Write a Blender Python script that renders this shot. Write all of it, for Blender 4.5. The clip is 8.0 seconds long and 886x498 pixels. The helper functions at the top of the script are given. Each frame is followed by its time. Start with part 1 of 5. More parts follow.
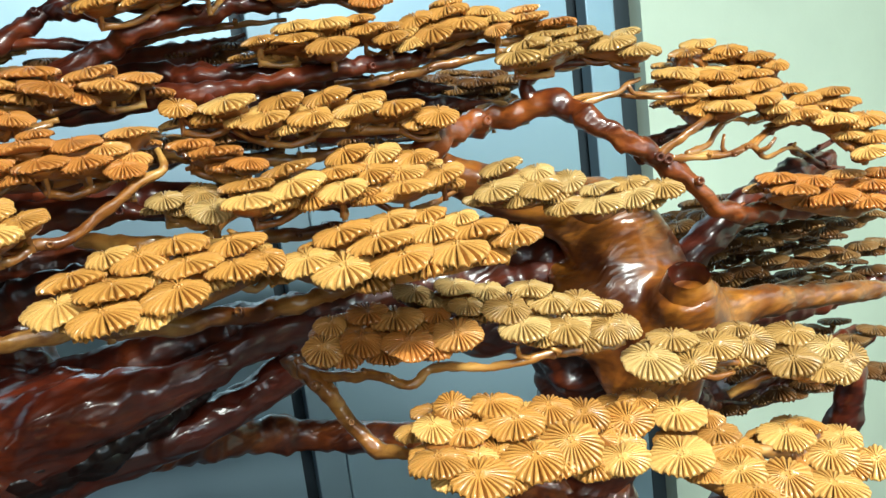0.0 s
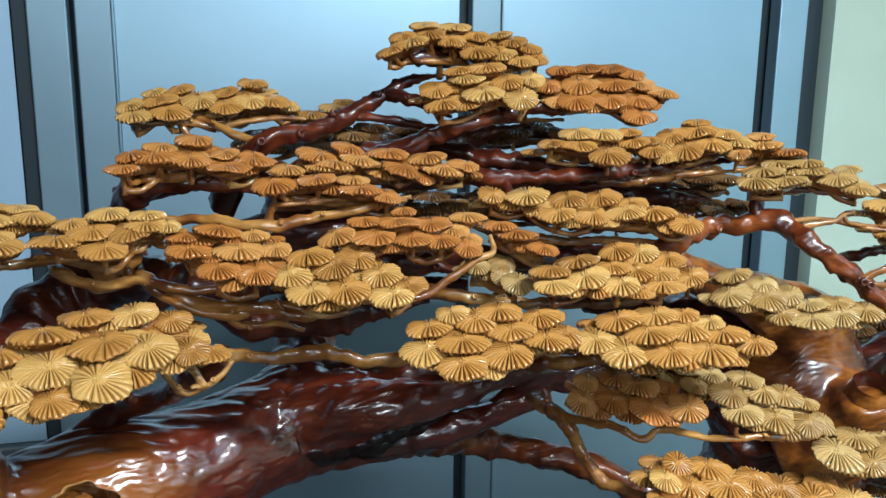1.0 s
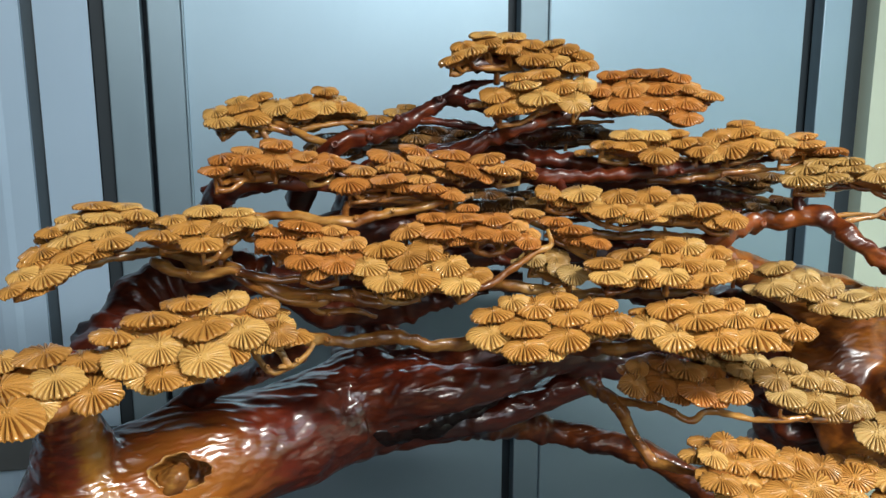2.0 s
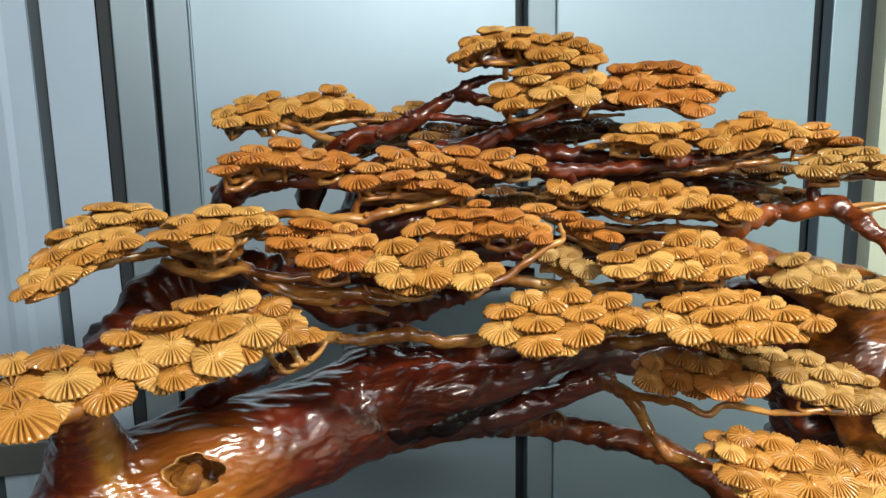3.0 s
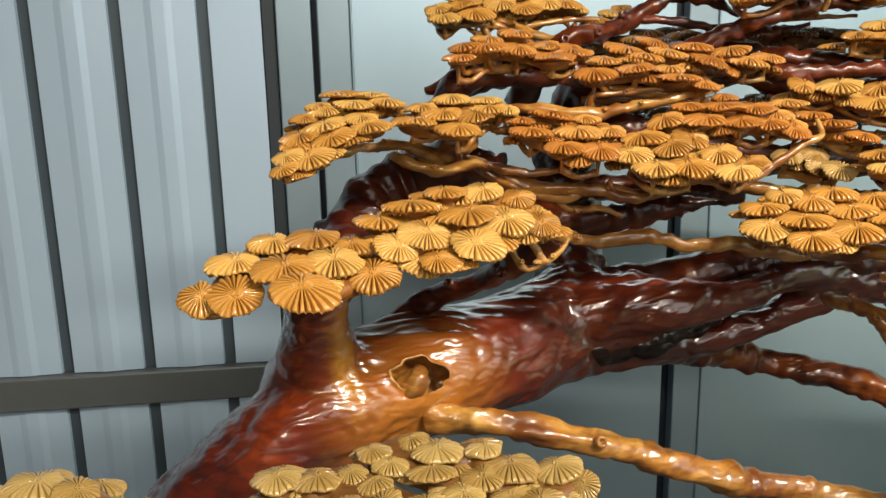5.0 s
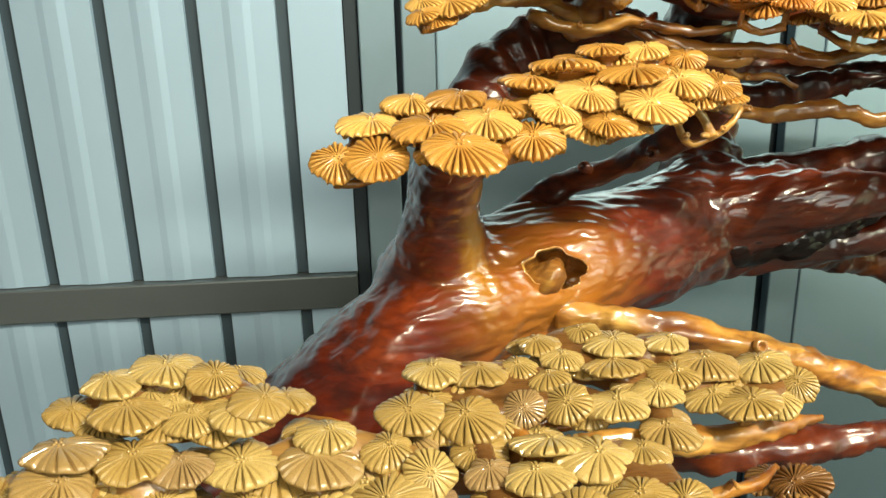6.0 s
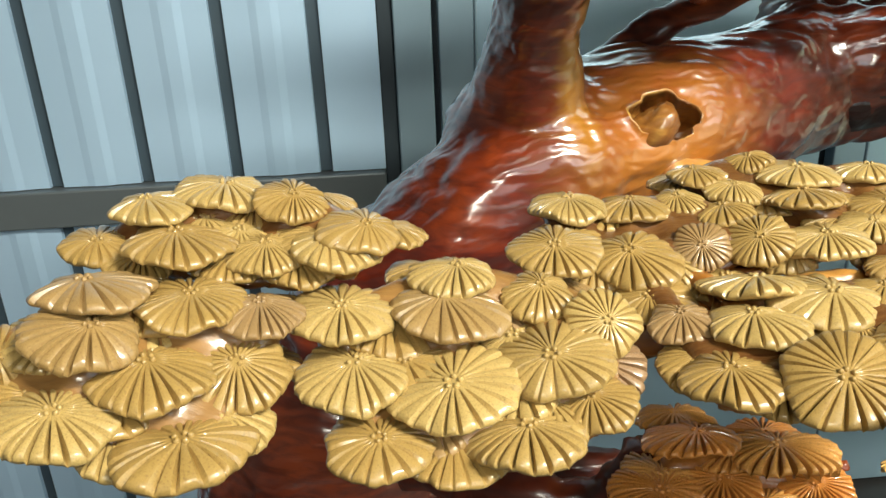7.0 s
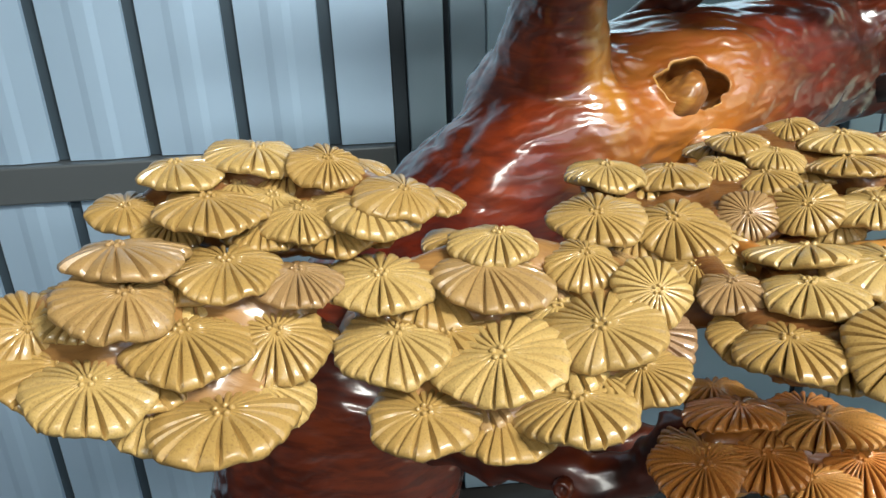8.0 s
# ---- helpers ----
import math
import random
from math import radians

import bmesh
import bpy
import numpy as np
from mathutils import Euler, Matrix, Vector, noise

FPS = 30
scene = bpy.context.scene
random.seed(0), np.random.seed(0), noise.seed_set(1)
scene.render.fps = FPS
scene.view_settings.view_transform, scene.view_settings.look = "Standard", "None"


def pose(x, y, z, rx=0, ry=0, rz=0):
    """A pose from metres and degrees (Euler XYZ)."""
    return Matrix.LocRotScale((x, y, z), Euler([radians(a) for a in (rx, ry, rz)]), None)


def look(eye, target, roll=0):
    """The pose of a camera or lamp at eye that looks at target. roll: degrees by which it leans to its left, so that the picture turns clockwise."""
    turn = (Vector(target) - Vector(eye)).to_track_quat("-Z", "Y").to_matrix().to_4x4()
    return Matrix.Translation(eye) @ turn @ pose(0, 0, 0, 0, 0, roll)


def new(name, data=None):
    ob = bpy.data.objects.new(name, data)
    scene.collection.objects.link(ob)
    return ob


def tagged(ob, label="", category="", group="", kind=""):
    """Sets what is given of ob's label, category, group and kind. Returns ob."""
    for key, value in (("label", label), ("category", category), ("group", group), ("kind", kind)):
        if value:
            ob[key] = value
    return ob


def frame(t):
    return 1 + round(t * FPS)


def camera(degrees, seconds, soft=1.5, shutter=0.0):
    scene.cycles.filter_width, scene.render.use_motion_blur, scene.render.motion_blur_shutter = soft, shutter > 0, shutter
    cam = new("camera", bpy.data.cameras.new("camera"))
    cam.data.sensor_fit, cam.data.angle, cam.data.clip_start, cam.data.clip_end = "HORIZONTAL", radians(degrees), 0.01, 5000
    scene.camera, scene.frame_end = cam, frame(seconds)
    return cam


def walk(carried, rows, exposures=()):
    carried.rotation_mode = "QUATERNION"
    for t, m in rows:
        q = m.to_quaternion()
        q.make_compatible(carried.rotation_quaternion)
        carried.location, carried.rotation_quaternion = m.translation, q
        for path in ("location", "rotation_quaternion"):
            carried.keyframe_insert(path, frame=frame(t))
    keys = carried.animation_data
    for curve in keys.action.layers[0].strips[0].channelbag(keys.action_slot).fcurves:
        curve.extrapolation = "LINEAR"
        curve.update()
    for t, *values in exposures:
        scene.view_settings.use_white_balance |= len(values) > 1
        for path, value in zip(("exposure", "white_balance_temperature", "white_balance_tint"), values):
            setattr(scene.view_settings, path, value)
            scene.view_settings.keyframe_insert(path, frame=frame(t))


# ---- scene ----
# camera: seconds, eye in metres, turn in degrees
cam = camera(58.2, 8.0)
ROWS = [
    (0.0, -0.0056, 0.0006, 1.4978, 79.55, 7.04, -18.05),
    (0.5, -0.1188, -0.0617, 1.5826, 79.35, 1.69, -13.01),
    (0.7, -0.1608, -0.0861, 1.6086, 79.10, 0.45, -11.38),
    (1.0, -0.2184, -0.1400, 1.6353, 79.22, -0.56, -9.46),
    (1.2, -0.2382, -0.1819, 1.6361, 79.30, -0.31, -7.72),
    (1.5, -0.2538, -0.2094, 1.6413, 79.24, -0.25, -6.91),
    (3.0, -0.2592, -0.2037, 1.6347, 79.27, 1.00, -6.29),
    (3.5, -0.2599, -0.1981, 1.6299, 79.26, 1.05, -5.84),
    (4.0, -0.2705, -0.1999, 1.6248, 79.30, 1.19, -5.23),
    (4.3, -0.3057, -0.2055, 1.6039, 79.51, 1.35, -4.06),
    (4.5, -0.3386, -0.1975, 1.5888, 79.26, 1.26, -3.19),
    (4.7, -0.3599, -0.1853, 1.5725, 79.07, 1.27, -2.10),
    (5.0, -0.4453, -0.1617, 1.5465, 77.43, 1.13, -1.30),
    (5.2, -0.4985, -0.1442, 1.5404, 76.43, 1.16, -0.27),
    (6.3, -0.5568, -0.0460, 1.4409, 70.37, 1.59, 1.39),
    (6.5, -0.5722, -0.0301, 1.4196, 68.86, 1.91, 1.27),
    (7.0, -0.6214, 0.0321, 1.3730, 67.29, 2.15, 1.15),
    (7.5, -0.6435, 0.0580, 1.3578, 66.26, 2.16, 1.24),
    (8.0, -0.6374, 0.0417, 1.3654, 65.60, 2.15, 1.32),
]
LOOK = [(0.0, 0.48, 5700, -2), (0.25, 0.30, 5500, 2), (0.5, 0.12, 5100, 5), (1.0, 0.05, 5150, 1), (1.5, -0.07, 5550, 4), (3.0, 0.15, 6550, 11), (5.0, 0.38, 7200, 11), (6.4, 0.95, 7200, -6), (7.0, 0.84, 6400, 2), (8.0, 0.75, 6000, 7)]
walk(cam, [(t, pose(x, y, z, rx, ry, rz)) for t, x, y, z, rx, ry, rz in ROWS], LOOK)

# ---- world, lamps ----
WALL_Y, WALL_RIGHT, FLOOR_LEFT, BACK_Y, CEIL = 2.1, 2.6, -3.0, -2.6, 2.9

world = bpy.data.worlds.new("sky")
scene.world = world
world.use_nodes = True
wn, wl = world.node_tree.nodes, world.node_tree.links
sky = wn.new("ShaderNodeTexSky")
sky.sky_type = "NISHITA"
sky.sun_disc = False
sky.sun_elevation, sky.sun_rotation = radians(50), radians(200)
wn["Background"].inputs["Strength"].default_value = 0.06
wl.new(sky.outputs["Color"], wn["Background"].inputs["Color"])


def area_lamp(name, eye, target, sx, sy, watts, colour):
    data = bpy.data.lights.new(name, "AREA")
    data.shape, data.size, data.size_y, data.energy, data.color = "RECTANGLE", sx, sy, watts, colour
    ob = new(name, data)
    ob.matrix_world = look(eye, target)
    return ob


area_lamp("ceiling_lamp", (-1.00, -2.25, 2.80), (-0.60, 0.60, 1.2), 0.60, 0.45, 20, (1.0, 0.94, 0.82))
area_lamp("ceiling_lamp", (0.85, -0.65, 2.80), (0.85, -0.65, 0.0), 1.2, 0.12, 100, (1.0, 0.95, 0.84))
area_lamp("ceiling_lamp", (0.05, -1.45, 2.80), (-0.20, 0.70, 1.30), 1.5, 0.26, 5, (0.97, 0.98, 1.0))
area_lamp("window_daylight", (0.25, -2.58, 1.90), (-0.1, 0.7, 1.4), 1.5, 1.2, 5, (0.93, 0.97, 1.0))
area_lamp("window_daylight", (2.585, -0.80, 2.28), (0.0, -0.50, 1.7), 1.9, 0.8, 8, (0.84, 0.94, 1.0))

# ---- materials ----


def material(name, build):
    mat = bpy.data.materials.new(name)
    mat.use_nodes = True
    nt = mat.node_tree
    build(nt.nodes, nt.links, nt.nodes["Principled BSDF"])
    return mat


def ramp(nodes, links, fac, stops):
    r = nodes.new("ShaderNodeValToRGB")
    while len(r.color_ramp.elements) < len(stops):
        r.color_ramp.elements.new(0.5)
    for el, (pos, col) in zip(r.color_ramp.elements, stops):
        el.position, el.color = pos, (*col, 1)
    links.new(fac, r.inputs["Fac"])
    return r.outputs["Color"]


def noise_tex(nodes, links, scale, detail=4.0, rough=0.55, stretch=(1, 1, 1), distort=0.0):
    co, mp, tx = nodes.new("ShaderNodeTexCoord"), nodes.new("ShaderNodeMapping"), nodes.new("ShaderNodeTexNoise")
    mp.inputs["Scale"].default_value = stretch
    tx.inputs["Scale"].default_value, tx.inputs["Detail"].default_value = scale, detail
    tx.inputs["Roughness"].default_value, tx.inputs["Distortion"].default_value = rough, distort
    links.new(co.outputs["Object"], mp.inputs["Vector"])
    links.new(mp.outputs["Vector"], tx.inputs["Vector"])
    return tx.outputs["Fac"]


def mix(nodes, links, fac, a, b, kind="MIX"):
    m = nodes.new("ShaderNodeMix")
    m.data_type, m.blend_type = "RGBA", kind
    for key, val in (("Factor", fac), ("A", a), ("B", b)):
        sock = [s for s in m.inputs if s.name == key and (key == "Factor") == (s.type == "VALUE") and (key == "Factor" or s.type == "RGBA")][0]
        if isinstance(val, (int, float)):
            sock.default_value = val
        elif isinstance(val, tuple):
            sock.default_value = (*val, 1)
        else:
            links.new(val, sock)
    return [s for s in m.outputs if s.type == "RGBA"][0]


def bump(nodes, links, p, height, strength, distance=0.002):
    b = nodes.new("ShaderNodeBump")
    b.inputs["Strength"].default_value, b.inputs["Distance"].default_value = strength, distance
    links.new(height, b.inputs["Height"])
    links.new(b.outputs["Normal"], p.inputs["Normal"])
    return b


def leaf_wood(pale, mid, deep, stain=None):
    def build(n, l, p):
        info = n.new("ShaderNodeObjectInfo")
        tone = ramp(n, l, info.outputs["Random"], [(0.0, stain or tuple(0.5 * (v + w) for v, w in zip(deep, mid))), (0.10, tuple(0.2 * v + 0.8 * w for v, w in zip(stain or deep, mid))), (0.15, mid), (0.50, mid), (0.8, pale), (1.0, tuple(v * 1.12 for v in pale))])
        grain = noise_tex(n, l, 90, 5, 0.6, (1, 6, 1))
        blot = noise_tex(n, l, 28, 3)
        c = mix(n, l, 0.35, tone, ramp(n, l, grain, [(0.3, deep), (0.7, pale)]))
        dark = tuple(v * 0.55 for v in deep)
        c2 = mix(n, l, ramp(n, l, blot, [(0.50, (0, 0, 0)), (0.78, (0.6, 0.6, 0.6))]), c, dark)
        l.new(c2, p.inputs["Base Color"])
        l.new(ramp(n, l, grain, [(0.2, (0.30,) * 3), (0.8, (0.46,) * 3)]), p.inputs["Roughness"])
        p.inputs["Coat Weight"].default_value, p.inputs["Coat Roughness"].default_value = 0.9, 0.16
        p.inputs["Specular IOR Level"].default_value = 0.3
        fibre = noise_tex(n, l, 6, 6, 0.7, (1.0, 1.0, 0.6), 0.5)
        tex = n.new("ShaderNodeMath")
        tex.operation, tex.inputs[1].default_value = "MULTIPLY_ADD", 1.5
        l.new(fibre, tex.inputs[0]), l.new(grain, tex.inputs[2])
        bump(n, l, p, tex.outputs[0], 0.16, 0.02)
    return build


def varnished_wood(light, mid, dark, coat, ripple, sapwood=None, ior=1.6, scale=15.0):
    def build(n, l, p):
        big = noise_tex(n, l, scale, 3, 0.55, (1, 1, 1), 0.8)
        grain = noise_tex(n, l, 34, 6, 0.6, (0.8, 1, 3.0), 0.6)
        dents = noise_tex(n, l, 17, 2, 0.45, (0.7, 1.0, 1.25), 0.9)
        co, mp, wave = n.new("ShaderNodeTexCoord"), n.new("ShaderNodeMapping"), n.new("ShaderNodeTexWave")
        mp.inputs["Rotation"].default_value = (0.6, 0.25, 0.0)
        wave.bands_direction, wave.wave_profile = "Z", "SIN"
        for key, val in (("Scale", 38.0), ("Distortion", 7.0), ("Detail", 2.0), ("Detail Scale", 1.1), ("Detail Roughness", 0.5)):
            wave.inputs[key].default_value = val
        l.new(co.outputs["Object"], mp.inputs["Vector"])
        l.new(mp.outputs["Vector"], wave.inputs["Vector"])
        c = ramp(n, l, big, [(0.32, dark), (0.47, mid), (0.68, light)])
        c = mix(n, l, ramp(n, l, grain, [(0.40, (0.6,) * 3), (0.60, (0, 0, 0))]), c, dark)
        if sapwood:
            # pale sapwood shows in an uneven patch round the knot
            geo, dist, edge = n.new("ShaderNodeNewGeometry"), n.new("ShaderNodeVectorMath"), n.new("ShaderNodeMath")
            dist.operation, dist.inputs[1].default_value = "DISTANCE", sapwood
            l.new(geo.outputs["Position"], dist.inputs[0])
            edge.operation, edge.inputs[1].default_value = "MULTIPLY_ADD", 0.10
            l.new(grain, edge.inputs[0]), l.new(dist.outputs["Value"], edge.inputs[2])
            # the tone gets darker round a point near the trunk's split end
            split_dist, far = n.new("ShaderNodeVectorMath"), n.new("ShaderNodeMath")
            split_dist.operation, split_dist.inputs[1].default_value = "DISTANCE", (0.08, 0.90, 1.20)
            l.new(geo.outputs["Position"], split_dist.inputs[0])
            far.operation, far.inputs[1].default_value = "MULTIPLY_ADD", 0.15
            l.new(big, far.inputs[0]), l.new(split_dist.outputs["Value"], far.inputs[2])
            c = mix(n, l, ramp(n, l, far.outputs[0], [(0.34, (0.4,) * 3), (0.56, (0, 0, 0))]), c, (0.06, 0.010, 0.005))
            c = mix(n, l, ramp(n, l, edge.outputs[0], [(0.07, (0.8,) * 3), (0.12, (0.48,) * 3), (0.19, (0, 0, 0))]), c, (0.52, 0.180, 0.019))
            # a streak of it runs up the stub
            flat, run, streak = n.new("ShaderNodeMapping"), n.new("ShaderNodeVectorMath"), n.new("ShaderNodeMath")
            flat.inputs["Scale"].default_value = (1.0, 1.0, 0.28)
            l.new(geo.outputs["Position"], flat.inputs["Vector"])
            run.operation, run.inputs[1].default_value = "DISTANCE", (-0.528, 0.632, 1.285 * 0.28)
            l.new(flat.outputs["Vector"], run.inputs[0])
            streak.operation, streak.inputs[1].default_value = "MULTIPLY_ADD", 0.02
            l.new(grain, streak.inputs[0]), l.new(run.outputs["Value"], streak.inputs[2])
            c = mix(n, l, ramp(n, l, streak.outputs[0], [(0.026, (0.85,) * 3), (0.040, (0, 0, 0))]), c, (0.46, 0.20, 0.018))
        l.new(c, p.inputs["Base Color"])
        p.inputs["Roughness"].default_value = 0.36
        p.inputs["Coat Weight"].default_value, p.inputs["Coat Roughness"].default_value = coat, 0.17
        p.inputs["Coat IOR"].default_value = ior
        a = n.new("ShaderNodeMath")
        a.operation, a.inputs[1].default_value = "MULTIPLY_ADD", 0.12
        calm = n.new("ShaderNodeMath")
        calm.operation = "MULTIPLY"
        patch = noise_tex(n, l, 11, 2, 0.5)
        l.new(wave.outputs["Fac"], calm.inputs[0]), l.new(ramp(n, l, patch, [(0.42, (0.08,) * 3), (0.62, (1, 1, 1))]), calm.inputs[1])
        l.new(calm.outputs[0], a.inputs[0]), l.new(dents, a.inputs[2])
        b = bump(n, l, p, a.outputs[0], ripple, 0.010)
        l.new(b.outputs["Normal"], p.inputs["Coat Normal"])
    return build


def painted_steel(colour, dark, rough, metal):
    def build(n, l, p):
        big = noise_tex(n, l, 2.2, 4, 0.6)
        fine = noise_tex(n, l, 40, 3, 0.5, (1, 1, 0.6))
        scuff = noise_tex(n, l, 9, 7, 0.75, (1, 1, 0.5))
        c = mix(n, l, ramp(n, l, big, [(0.35, (0, 0, 0)), (0.75, (0.5,) * 3)]), colour, dark)
        c = mix(n, l, ramp(n, l, scuff, [(0.62, (0, 0, 0)), (0.85, (0.10,) * 3)]), c, tuple(v * 0.6 for v in dark))
        l.new(c, p.inputs["Base Color"])
        p.inputs["Metallic"].default_value = metal
        l.new(ramp(n, l, fine, [(0.25, (rough - 0.03,) * 3), (0.8, (rough + 0.05,) * 3)]), p.inputs["Roughness"])
        bump(n, l, p, fine, 0.04, 0.001)
    return build


def plaster(colour):
    def build(n, l, p):
        big = noise_tex(n, l, 3, 4)
        fine = noise_tex(n, l, 130, 4)
        l.new(ramp(n, l, big, [(0.3, tuple(v * 0.9 for v in colour)), (0.7, colour)]), p.inputs["Base Color"])
        p.inputs["Roughness"].default_value = 0.7
        bump(n, l, p, fine, 0.15, 0.002)
    return build


M = {
    "leaf_gold": material("golden_leaf_wood", leaf_wood((0.73, 0.44, 0.125), (0.58, 0.262, 0.046), (0.19, 0.062, 0.009))),
    "leaf_orange": material("orange_leaf_wood", leaf_wood((0.67, 0.335, 0.085), (0.53, 0.190, 0.032), (0.19, 0.055, 0.008))),
    "leaf_pale": material("pale_leaf_wood", leaf_wood((0.61, 0.41, 0.150), (0.48, 0.275, 0.072), (0.19, 0.082, 0.018))),
    "leaf_cream": material("cream_leaf_wood", leaf_wood((0.48, 0.330, 0.112), (0.37, 0.228, 0.062), (0.18, 0.090, 0.030), (0.26, 0.150, 0.095))),
    # darker copy of the leaf wood, with the shade of hidden tiers in its colour
    "leaf_shaded": material("shaded_leaf_wood", leaf_wood((0.30, 0.155, 0.045), (0.16, 0.062, 0.014), (0.05, 0.013, 0.005))),
    # leaf wood darkened for the shade on the undersides of the pads
    "underwood": material("shaded_underwood", leaf_wood((0.40, 0.165, 0.030), (0.26, 0.088, 0.012), (0.09, 0.026, 0.005))),
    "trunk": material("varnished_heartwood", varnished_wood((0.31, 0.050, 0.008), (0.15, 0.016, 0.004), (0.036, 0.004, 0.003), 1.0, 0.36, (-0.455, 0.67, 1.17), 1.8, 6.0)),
    "red": material("red_branch_wood", varnished_wood((0.22, 0.042, 0.008), (0.09, 0.013, 0.004), (0.024, 0.004, 0.002), 0.6, 0.28, None, 1.5)),
    "amber": material("amber_branch_wood", varnished_wood((0.62, 0.345, 0.085), (0.42, 0.170, 0.028), (0.13, 0.034, 0.006), 0.9, 0.3)),
    "auburn": material("auburn_branch_wood", varnished_wood((0.36, 0.098, 0.013), (0.19, 0.040, 0.006), (0.05, 0.009, 0.003), 0.8, 0.35, None, 1.5)),
    "honey": material("honey_heartwood", varnished_wood((0.44, 0.170, 0.017), (0.26, 0.078, 0.008), (0.07, 0.016, 0.003), 0.8, 0.45, None, 1.5)),
    # near-black tone that stands for the shade inside the split trunk
    "hollow": material("cavity_shade_wood", varnished_wood((0.035, 0.010, 0.006), (0.014, 0.005, 0.004), (0.006, 0.003, 0.003), 0.5, 0.9)),
    "steel": material("blue_grey_steel", painted_steel((0.42, 0.57, 0.69), (0.35, 0.50, 0.62), 0.42, 0.62)),
    "stile": material("worn_steel_stile", painted_steel((0.34, 0.46, 0.55), (0.24, 0.33, 0.40), 0.38, 0.45)),
    "ribbed": material("ribbed_steel_sheet", painted_steel((0.54, 0.72, 0.92), (0.47, 0.65, 0.84), 0.46, 0.2)),
    "dark_steel": material("dark_steel_edge", painted_steel((0.04, 0.055, 0.068), (0.02, 0.028, 0.036), 0.5, 0.2)),
    "groove": material("blue_grey_groove", painted_steel((0.075, 0.105, 0.13), (0.045, 0.065, 0.085), 0.45, 0.2)),
    "rail": material("grey_steel_rail", painted_steel((0.17, 0.19, 0.20), (0.10, 0.11, 0.12), 0.42, 0.3)),
    "green": material("pale_green_plaster", plaster((0.70, 0.80, 0.66))),
    # walls and ceiling out of view, and floor, darkened to hold fill light down
    "low_fill_plaster": material("low_fill_plaster", plaster((0.08, 0.08, 0.08))),
    "floor": material("darkened_concrete", plaster((0.03, 0.028, 0.027))),
}

# ---- mesh helpers ----


def part(name, bm, material_, parent, label="", smooth=True):
    me = bpy.data.meshes.new(name)
    bm.to_mesh(me)
    bm.free()
    me.materials.append(material_)
    if smooth:
        me.shade_smooth()
    ob = new(name, me)
    if parent:
        ob.parent = parent
    if label:
        tagged(ob, label)
    return ob


def box_into(bm, x0, x1, y0, y1, z0, z1, bevel=0.0):
    m = Matrix.LocRotScale(((x0 + x1) / 2, (y0 + y1) / 2, (z0 + z1) / 2), None, (abs(x1 - x0), abs(y1 - y0), abs(z1 - z0)))
    made = bmesh.ops.create_cube(bm, size=1.0, matrix=m)
    if bevel:
        edges = {e for v in made["verts"] for e in v.link_edges}
        bmesh.ops.bevel(bm, geom=list(edges), offset=bevel, segments=2, profile=0.5, affect="EDGES")


def box(name, span, mat, parent=None, bevel=0.0, label=""):
    bm = bmesh.new()
    box_into(bm, *span, bevel=bevel)
    return part(name, bm, mat, parent, label, smooth=False)


def spline(points, radii, step):
    """Catmull-Rom through the points, with radii, sampled about every step metres."""
    p = [Vector(v) for v in points]
    p = [2 * p[0] - p[1], *p, 2 * p[-1] - p[-2]]
    r = [radii[0], *radii, radii[-1]]
    out = []
    for i in range(1, len(p) - 2):
        n = max(2, int((p[i + 1] - p[i]).length / step))
        for k in range(n):
            u = k / n
            a, b, c, d = p[i - 1], p[i], p[i + 1], p[i + 2]
            q = 0.5 * (2 * b + (c - a) * u + (2 * a - 5 * b + 4 * c - d) * u * u + (3 * b - a - 3 * c + d) * u ** 3)
            s = u * u * (3 - 2 * u)
            out.append((q, r[i] * (1 - s) + r[i + 1] * s))
    out.append((p[-2], r[-2]))
    return out


def limb_into(bm, points, radii, seg=14, step=0.008, lumps=0.16, twist=3.0, seed=0, close=True, crook=0.0):
    """A gnarled tube: long lumps wind round it, and knuckles swell along it; crook bends it to and fro."""
    path = spline(points, radii, step)
    side = Vector((0.31, 0.17, 0.93))
    rings, run, off = [], 0.0, Vector((seed * 7.3, seed * 3.1, seed * 1.7))
    for i, (q, r) in enumerate(path):
        t = (path[min(i + 1, len(path) - 1)][0] - path[max(i - 1, 0)][0]).normalized()
        side = (side - t * side.dot(t)).normalized()
        up = t.cross(side)
        if i:
            run += (q - path[i - 1][0]).length
        at = q + (side * noise.noise(Vector((run / 0.016, 3, 0)) + off) + up * noise.noise(Vector((run / 0.016, 0, 9)) + off)) * crook * r
        knuckle = 0.93 + lumps * (0.5 * noise.noise(Vector((run / max(r, 0.004) * 0.45, 0, 0)) + off) + 0.9 * max(0.0, noise.noise(Vector((run / max(r, 0.004) * 0.8, 5, 0)) + off)))
        ring = []
        for k in range(seg):
            a = 2 * math.pi * k / seg
            w = a + run * twist * 2
            v = Vector((math.cos(w) * 1.15, math.sin(w) * 1.15, run / max(r, 0.004) * 0.22))
            f = knuckle * (1 + lumps * noise.noise(v + off) + 0.4 * lumps * noise.noise(v * 2.7 + off))
            ring.append(bm.verts.new(at + (side * math.cos(a) + up * math.sin(a)) * r * f))
        rings.append(ring)
    for a, b in zip(rings, rings[1:]):
        for k in range(seg):
            bm.faces.new((a[k], a[(k + 1) % seg], b[(k + 1) % seg], b[k]))
    if close:
        for ring, flip in ((rings[0], True), (rings[-1], False)):
            c = sum((v.co for v in ring), Vector()) / seg
            mid = bm.verts.new(c)
            for k in range(seg):
                tri = (ring[k], ring[(k + 1) % seg], mid)
                bm.faces.new(tri[::-1] if flip else tri)
    return rings


